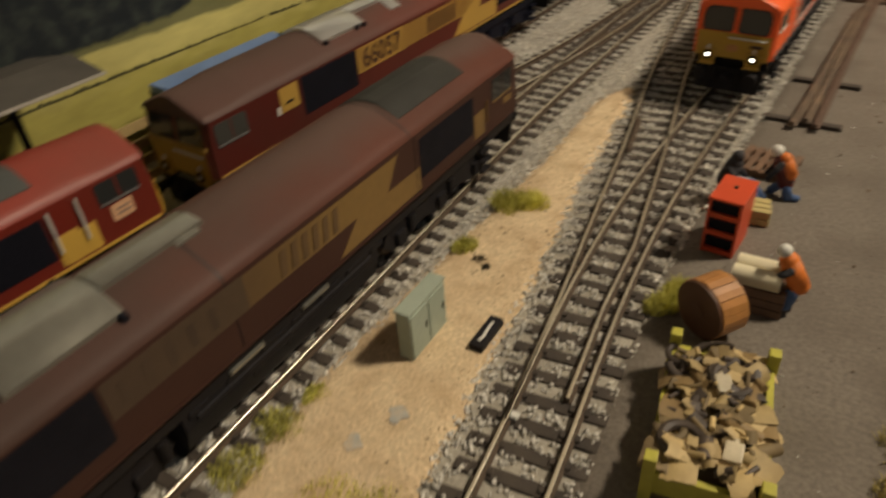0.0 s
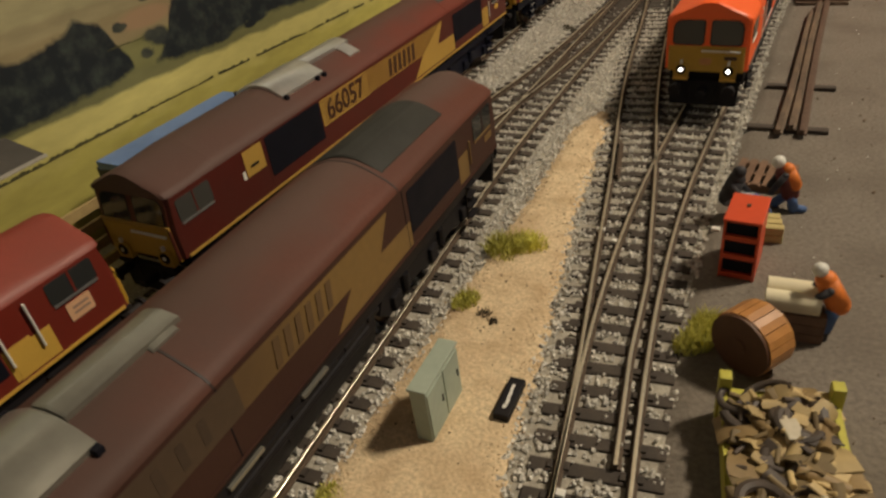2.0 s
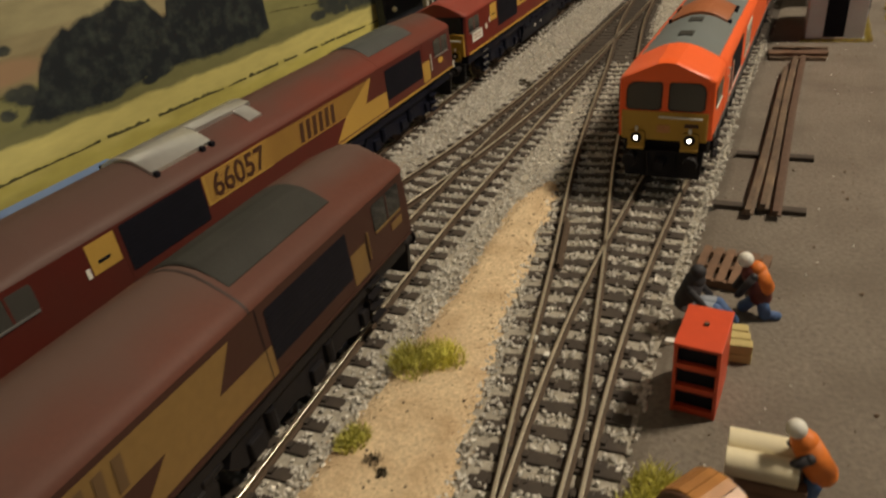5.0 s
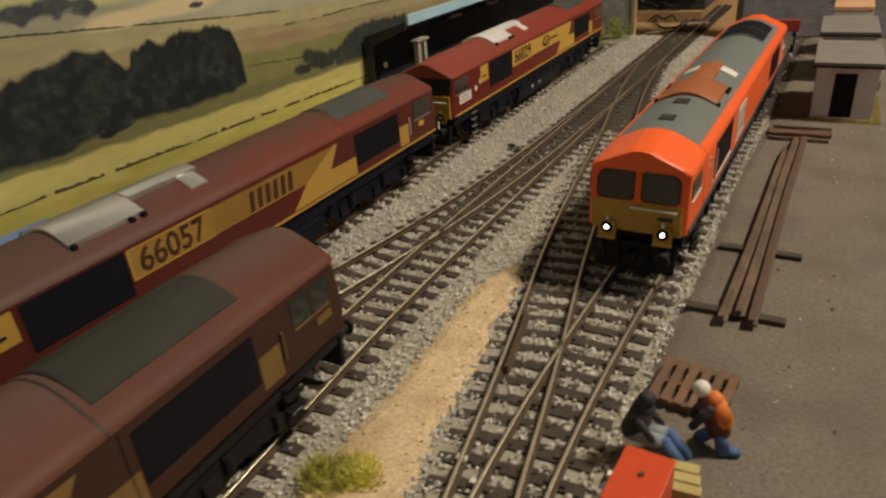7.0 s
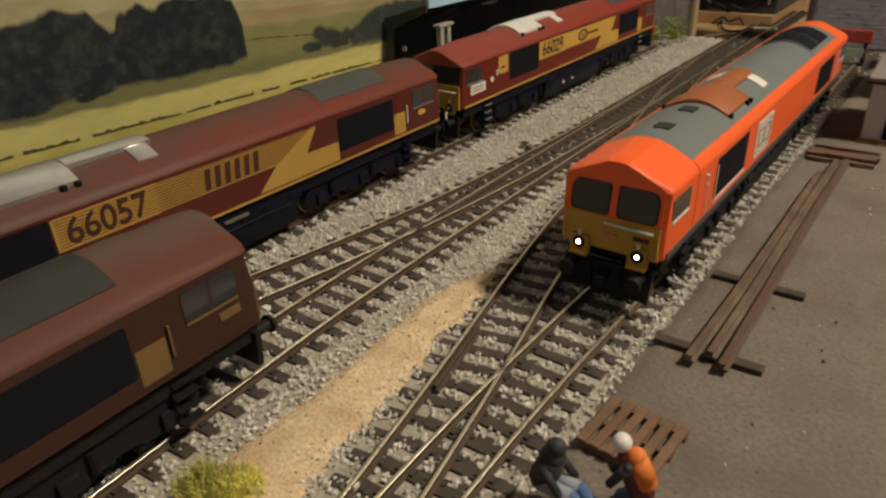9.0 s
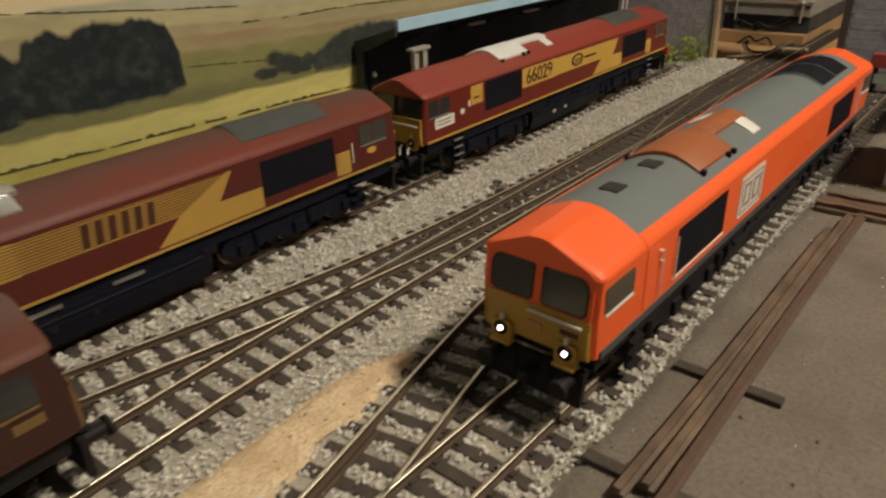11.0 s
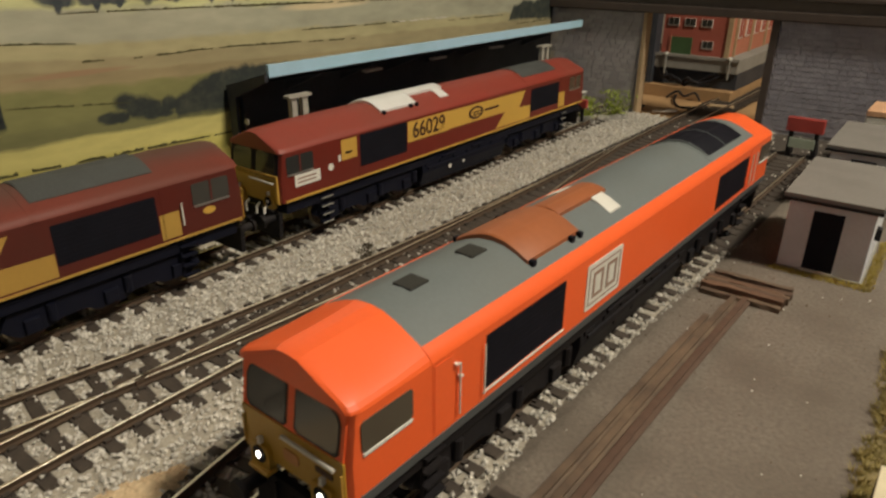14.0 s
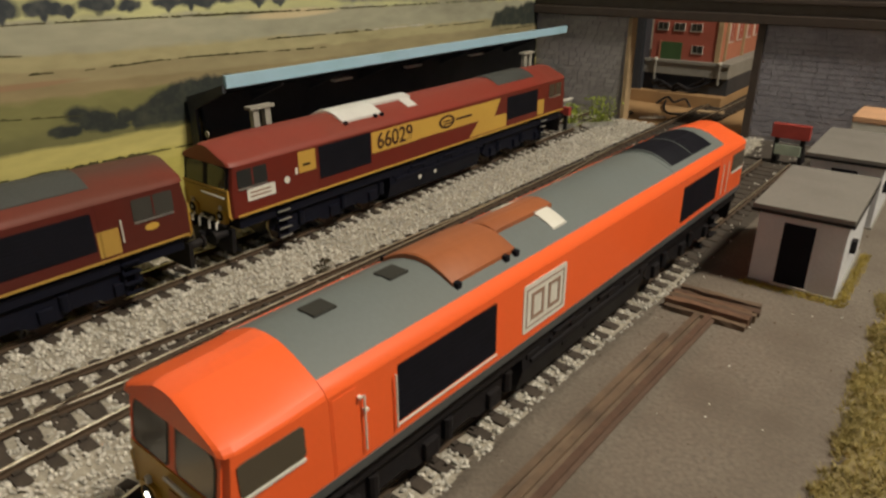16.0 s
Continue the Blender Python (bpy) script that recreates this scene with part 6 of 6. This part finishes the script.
for x, y, r in ((-88.3, 97, 2.7), (-93, 84, 2.5)):
    pts = [(x + r * (1 + 0.35 * math.sin(3 * a + x)) * math.cos(a), y + r * 0.9 * (1 + 0.3 * math.cos(2 * a + y)) * math.sin(a)) for a in np.linspace(0, 6.283, 18, endpoint=False)]
    z = sand_height(x, y)
    tagged(make("blue_scrap", prism(bmesh.new(), pts, "z", z - 0.5, z + 0.22), material("faded_blue_paper", (0.40, 0.39, 0.35), 0.9, vary=0.35, scale=700, dirt=(0.58, 0.45, 0.29), dirt_scale=260, dirt_amount=0.9, bump=0.4)), "faded blue-grey scrap on the sand", "scrap")

# ---------------------------------------------------------------- model figures
def figure(m, label, pose_kind):
    """A small painted figure, one plain joined mesh with painted regions."""
    groups = []
    if pose_kind == "bending":
        groups = [(dark_cloth, [("t", (-1.6, 0.6, 0), (-1.4, 0.6, 6), 1.5), ("t", (1.6, -0.6, 0), (1.4, -0.4, 6), 1.5)]), (jeans, [("t", (-1.4, 0.6, 4), (-0.8, 1.6, 12), 1.9), ("t", (1.4, -0.4, 4), (0.8, 1.4, 12), 1.9)]),
                  (hivis, [("t", (0, 1.8, 11), (0, -2.2, 18.5), 3.1)]), (dark_cloth, [("t", (-3.0, -1.4, 17), (-2.6, -6.0, 12.0), 1.1), ("t", (3.0, -1.4, 17), (2.4, -6.0, 12.0), 1.1)]), (white_paint, [("b", (0, -4.0, 21.6), 2.0)])]
    elif pose_kind == "kneeling":
        groups = [(jeans, [("t", (-1.6, -2.5, 1.6), (-1.2, 1.8, 6), 1.7), ("t", (1.6, 3.0, 1.5), (1.2, 1.5, 7), 1.8), ("t", (1.6, 3.0, 1.5), (1.6, 6.2, 1.2), 1.4)]),
                  (material("dark_red_jacket", (0.12, 0.022, 0.018), 0.6, vary=0.2, bump=0.05), [("t", (0, 1.6, 6.5), (0, -1.8, 14.2), 3.0)]), (hivis, [("t", (0, 2.0, 9.8), (0, -0.4, 15.4), 2.8)]),
                  (dark_cloth, [("t", (-2.9, -1.4, 14.5), (-2.4, -5, 8), 1.2), ("t", (2.9, -1.4, 14.5), (2.2, -4.8, 8), 1.2)]), (white_paint, [("b", (0, -3.6, 18.4), 2.2)])]
    else:
        groups = [(dark_cloth, [("t", (0, 3.4, 7), (0, 1.2, 14.5), 3.3), ("b", (0, 0.6, 17.4), 2.2), ("t", (-3, 2, 13), (-3.4, -2.4, 8.5), 1.1), ("t", (3, 2, 13), (3.4, -2.4, 8.5), 1.1)]),
                  (material("grey_denim", (0.26, 0.29, 0.33), 0.7, vary=0.15, bump=0.05), [("t", (-1.4, 3, 6.6), (-1.8, -5, 7.6), 1.9), ("t", (1.4, 3, 6.6), (1.8, -5, 7.4), 1.9)]),
                  (jeans, [("t", (-1.8, -5, 7.6), (-2.2, -10, 2.4), 1.7), ("t", (1.8, -5, 7.4), (2.4, -9.5, 2.2), 1.7), ("t", (-2.2, -10, 2.2), (-2.4, -13, 1.4), 1.3)])]
    bm = bmesh.new()
    mats, counts = [], []
    for mat, items in groups:
        if mat not in mats:
            mats.append(mat)
        for it in items:
            before = len(bm.faces)
            if it[0] == "t":
                tube(bm, it[1], it[2], it[3], 12, r2=it[3] * 0.88)
                ball(bm, it[2], it[3] * 0.88, u=12, v=6)
                ball(bm, it[1], it[3], u=12, v=6)
            else:
                ball(bm, it[1], it[2], u=14, v=9)
            bm.faces.ensure_lookup_table()
            for f in bm.faces[before:]:
                f.material_index = mats.index(mat)
    me = bpy.data.meshes.new("figure")
    for w in bm.verts:
        w.co *= MM
    bm.to_mesh(me)
    bm.free()
    for mat in mats:
        me.materials.append(mat)
    me.polygons.foreach_set("use_smooth", [True] * len(me.polygons))
    ob = new("figurine", me)
    ob.matrix_world = m
    return tagged(ob, label, "figurine", group="painted model figures in the yard")


figure(at_mm(-11.6, 186.0, -0.15, -82), "painted figurine with white hat and orange vest bending over", "bending")
figure(at_mm(-26.6, 251.5, -0.15, -80), "painted kneeling figurine with white hat and dark red jacket", "kneeling")
figure(at_mm(-40.8, 242.8, -0.15, 84), "painted seated figurine in black with blue trousers", "seated")

# ---------------------------------------------------------------- grass and weeds
def tufts(name, spots, mat, label, height=4.0, blades=60, seed=1, kind="", spread=1.0):
    r_ = np.random.RandomState(seed)
    verts, faces = [], []
    for x, y, rad, z0 in spots:
        for _ in range(blades):
            a, q = r_.uniform(0, 6.283), rad * math.sqrt(r_.rand())
            bx, by = x + q * math.cos(a), y + q * math.sin(a)
            h = height * r_.uniform(0.5, 1.15) * (1.1 - 0.5 * q / rad)
            lean = r_.uniform(-0.7, 0.7, 2) * h * spread
            w = r_.uniform(0.12, 0.26)
            t = r_.uniform(0, 3.14)
            dx, dy = w * math.cos(t), w * math.sin(t)
            b = len(verts)
            verts += [(bx - dx, by - dy, z0), (bx + dx, by + dy, z0), (bx + dx * 0.7 + lean[0] * 0.4, by + dy * 0.7 + lean[1] * 0.4, z0 + h * 0.6), (bx - dx * 0.7 + lean[0] * 0.4, by - dy * 0.7 + lean[1] * 0.4, z0 + h * 0.6), (bx + lean[0], by + lean[1], z0 + h)]
            faces += [(b, b + 1, b + 2, b + 3), (b + 3, b + 2, b + 4)]
    return tagged(cloud(name, verts, faces, mat), label, "grass", kind=kind)


rg = random.Random(3)
for i, (x, y, rad, h) in enumerate(((-111, 202, 7, 5.5), (-104, 206, 5, 4.5), (-113, 170, 4, 3.2), (-40.5, 180, 5, 5), (-43.5, 172, 4, 4.5), (-113, 62, 7, 1.8), (-114.5, 80, 6, 1.7), (-112, 92, 4, 1.3), (-88, 66, 8, 1.8), (-78, 72, 7, 1.6), (-66, 367, 4, 2.6))):
    tufts("grass_tuft", [(x + rg.uniform(-2, 2), y + rg.uniform(-2, 2), rad, -0.9) for _ in range(3)], grass_mat, "yellow-green static grass tuft on the sand" if x < -50 else "yellow-green static grass tuft by the yard track", h * 1.2, 210, 40 + i)
tufts("dead_clump", [(-168.8, 453.7, 4.5, -1.6), (-164, 449, 3, -1.6), (-172, 458, 2.5, -1.6)], material("dead_moss", (0.07, 0.055, 0.03), 0.9, vary=0.3, bump=0.0, random=0.3), "dark dead moss clump on the ballast", 2.2, 110, 9)
tufts("dead_clump", [(-104, 166, 2.2, -0.5), (-100, 163, 1.6, -0.5)], MATS["dead_moss"], "dark dead moss clump on the sand", 1.8, 80, 10)
spots = []
for k in range(2600):
    y = rg.uniform(60, 640)
    edge_x = float(np.interp(y, [60, 150, 225, 300, 430, 550, 640], [18, 19, 21, 29, 26.5, 25, 26])) + 4 * wobble(0, y, 22, 9)
    spots.append((edge_x + abs(rg.gauss(0, 13)), y, 1.6, -0.4))
tufts("verge_grass", spots, material("verge_grass_blade", (0.37, 0.30, 0.10), 0.9, vary=0.35, scale=120, dirt=(0.13, 0.10, 0.04), dirt_scale=30, dirt_amount=0.8, bump=0.0, random=0.45), "rough brown-green verge grass along the yard edge", 3.0, 22, 12, kind="stuff", spread=1.6)
sheet("verge", 16, -60, 88, 700, 4, lambda x, y: -0.75 + 1.0 * min(1, max(0, (x - 23 - 4 * wobble(0, y, 22, 9)) / 8)) + 0.5 * wobble(x, y, 7, 3), lambda x, y: True, material("verge_moss", (0.24, 0.19, 0.085), 0.95, vary=0.5, scale=300, dirt=(0.10, 0.085, 0.04), dirt_scale=60, bump=0.6), "mossy brown verge beside the yard", "verge")
crate2 = thing("small_box", "black box with a pale yellow top on the verge", "box", at_mm(38, 408, 0))
part("body", a_box(-7, -12, -0.5, 7, 12, 9, bevel=0.4), black, crate2)
part("lid", a_box(-7, -12, 9, 7, 12, 11, bevel=0.3), cream, crate2)
hut_spots = [(-23 + r_ * 1.7, 545.6, 1.6, -0.4) for r_ in range(22)] + [(12.8, 547 + r_ * 2.2, 1.6, -0.4) for r_ in range(27)] + [(-21.5 + k * 1.6, 547.4 + 0.03 * k, 1.2, -0.3) for k in range(21)] + [(11.4, 549 + k * 2.6, 1.4, -0.3) for k in range(22)]
tufts("hut_verge", hut_spots, material("ochre_grass", (0.46, 0.36, 0.08), 0.9, vary=0.3, bump=0.0, random=0.35), "ochre grass edging round the hut base", 2.0, 24, 14, kind="stuff")


def leafy(name, x, y, z, rad, height, n, mat, label, seed):
    r_ = np.random.RandomState(seed)
    root = thing(name, label, "plant", at_mm(x, y, z))
    bm = bmesh.new()
    verts, faces = [], []
    for k in range(9):
        a = r_.uniform(0, 6.28)
        tip = Vector((rad * math.cos(a) * r_.rand(), rad * math.sin(a) * r_.rand(), height * r_.uniform(0.5, 1.0)))
        tube(bm, (0, 0, 0), tip, 0.35, 5, r2=0.15)
    part("stem", bm, weed_mat, root)
    for _ in range(n):
        c = Vector((r_.normal(0, rad * 0.5), r_.normal(0, rad * 0.5), height * r_.uniform(0.1, 1.0)))
        q = Euler(r_.uniform(0, 6.28, 3)).to_matrix()
        s = r_.uniform(0.7, 1.7)
        b = len(verts)
        verts += [tuple(c + q @ Vector(p) * s) for p in ((-1, 0, 0), (0, -0.5, 0.1), (1, 0, 0), (0, 0.5, 0.1))]
        faces.append((b, b + 1, b + 2, b + 3))
    cloud("foliage", verts, faces, mat, root)


leafy("weed", -200, 776, -2, 12, 20, 340, weed_mat, "bright green weed beside the end wall", 3)
leafy("weed", -212, 752, -2, 9, 17, 200, weed_mat, "bright green weed beside the buffer beam", 4)
for i, (x, y, rz, ln) in enumerate(((-205, 748, 50, 11), (-198, 757, 20, 9), (-192, 764, 60, 10), (-207, 738, 10, 8), (-190, 775, 100, 8))):
    b = thing("steel_offcut", "grey steel offcut lying on the ballast", "offcut", at_mm(x, y, -1.4, rz), group="steel offcuts by the wall")
    part("bar", a_box(-ln, -0.9, 0, ln, 0.9, 1.6, bevel=0.2), silver, b)
    part("web", a_box(-ln, -0.3, 1.6, ln, 0.3, 3.2), silver, b)
# pale chips scattered over the yard
r4 = np.random.RandomState(8)
verts, faces, n = [], [], 0
for _ in range(70):
    x, y, s = r4.uniform(-42, 24), r4.uniform(90, 780), r4.uniform(0.12, 0.5)
    q = np.array(Euler(r4.uniform(0, 6.28, 3)).to_matrix())
    verts.append((OCT * s) @ q.T + (x, y, 0.05))
    faces += [(a + n, b + n, c + n) for a, b, c in OCT_F]
    n += 6
tagged(cloud("pale_chips", np.concatenate(verts), faces, white_paint), "tiny pale chips scattered on the yard", "chips", kind="stuff")
for x, y, z in ((-158.7, 262, 1.0), (-83, 222, -0.2), (-76, 216, -0.2), (-46, 232, 0), (-104, 352, -0.2), (-62, 112, -0.2)):
    tagged(make("white_chip", a_box(x - 1.4, y - 1.0, z - 0.6, x + 1.4, y + 1.0, z + 0.7, bevel=0.3), white_paint), "small white plaster chip lying on the track bed", "chip")
# brown grit and pebbles over the yard and dark specks on the sand
verts, faces, n = [], [], 0
for k in range(900):
    if k < 700:
        x, y, s = r4.uniform(-44, 24), r4.uniform(90, 780), r4.uniform(0.12, 0.38) if k > 30 else r4.uniform(0.5, 0.9)
        z = 0.0
        if not yard_in(x - 2, y):
            continue
    else:
        y = r4.uniform(40, 320)
        x, s = r4.uniform(along(SAND_L, y), along(SAND_R, y)), 0.1 + 0.5 * r4.rand() ** 3
        z = sand_height(x, y)
    q = np.array(Euler(r4.uniform(0, 6.28, 3)).to_matrix())
    verts.append((OCT * s * r4.uniform(0.7, 1.2, (6, 1))) @ q.T + (x, y, z + 0.05))
    faces += [(a + n, b + n, c + n) for a, b, c in OCT_F]
    n += 6
tagged(cloud("brown_grit", np.concatenate(verts), faces, material("brown_grit", (0.13, 0.095, 0.065), 0.9, vary=0.3, bump=0.1, random=0.6)), "small brown grit lying on yard and sand", "grit", kind="stuff")
# loose sand grains spilt over the strip's ragged edges
verts, faces, n = [], [], 0
for k in range(2200):
    y = r4.uniform(20, 326)
    side = SAND_L if k % 2 else SAND_R
    x = along(side, y) + r4.normal(0, 2.4)
    s = r4.uniform(0.15, 0.36)
    q = np.array(Euler(r4.uniform(0, 6.28, 3)).to_matrix())
    verts.append((OCT * s * r4.uniform(0.7, 1.2, (6, 1))) @ q.T + (x, y, max(-1.0, sand_height(x, y)) + r4.uniform(-0.1, 0.3)))
    faces += [(a + n, b + n, c + n) for a, b, c in OCT_F]
    n += 6
tagged(cloud("sand_grains", np.concatenate(verts), faces, material("loose_sand_grain", (0.62, 0.46, 0.29), 0.95, vary=0.2, bump=0.1, random=0.4)), "loose tan sand grains spilt along the strip's edges", "sand", kind="stuff")
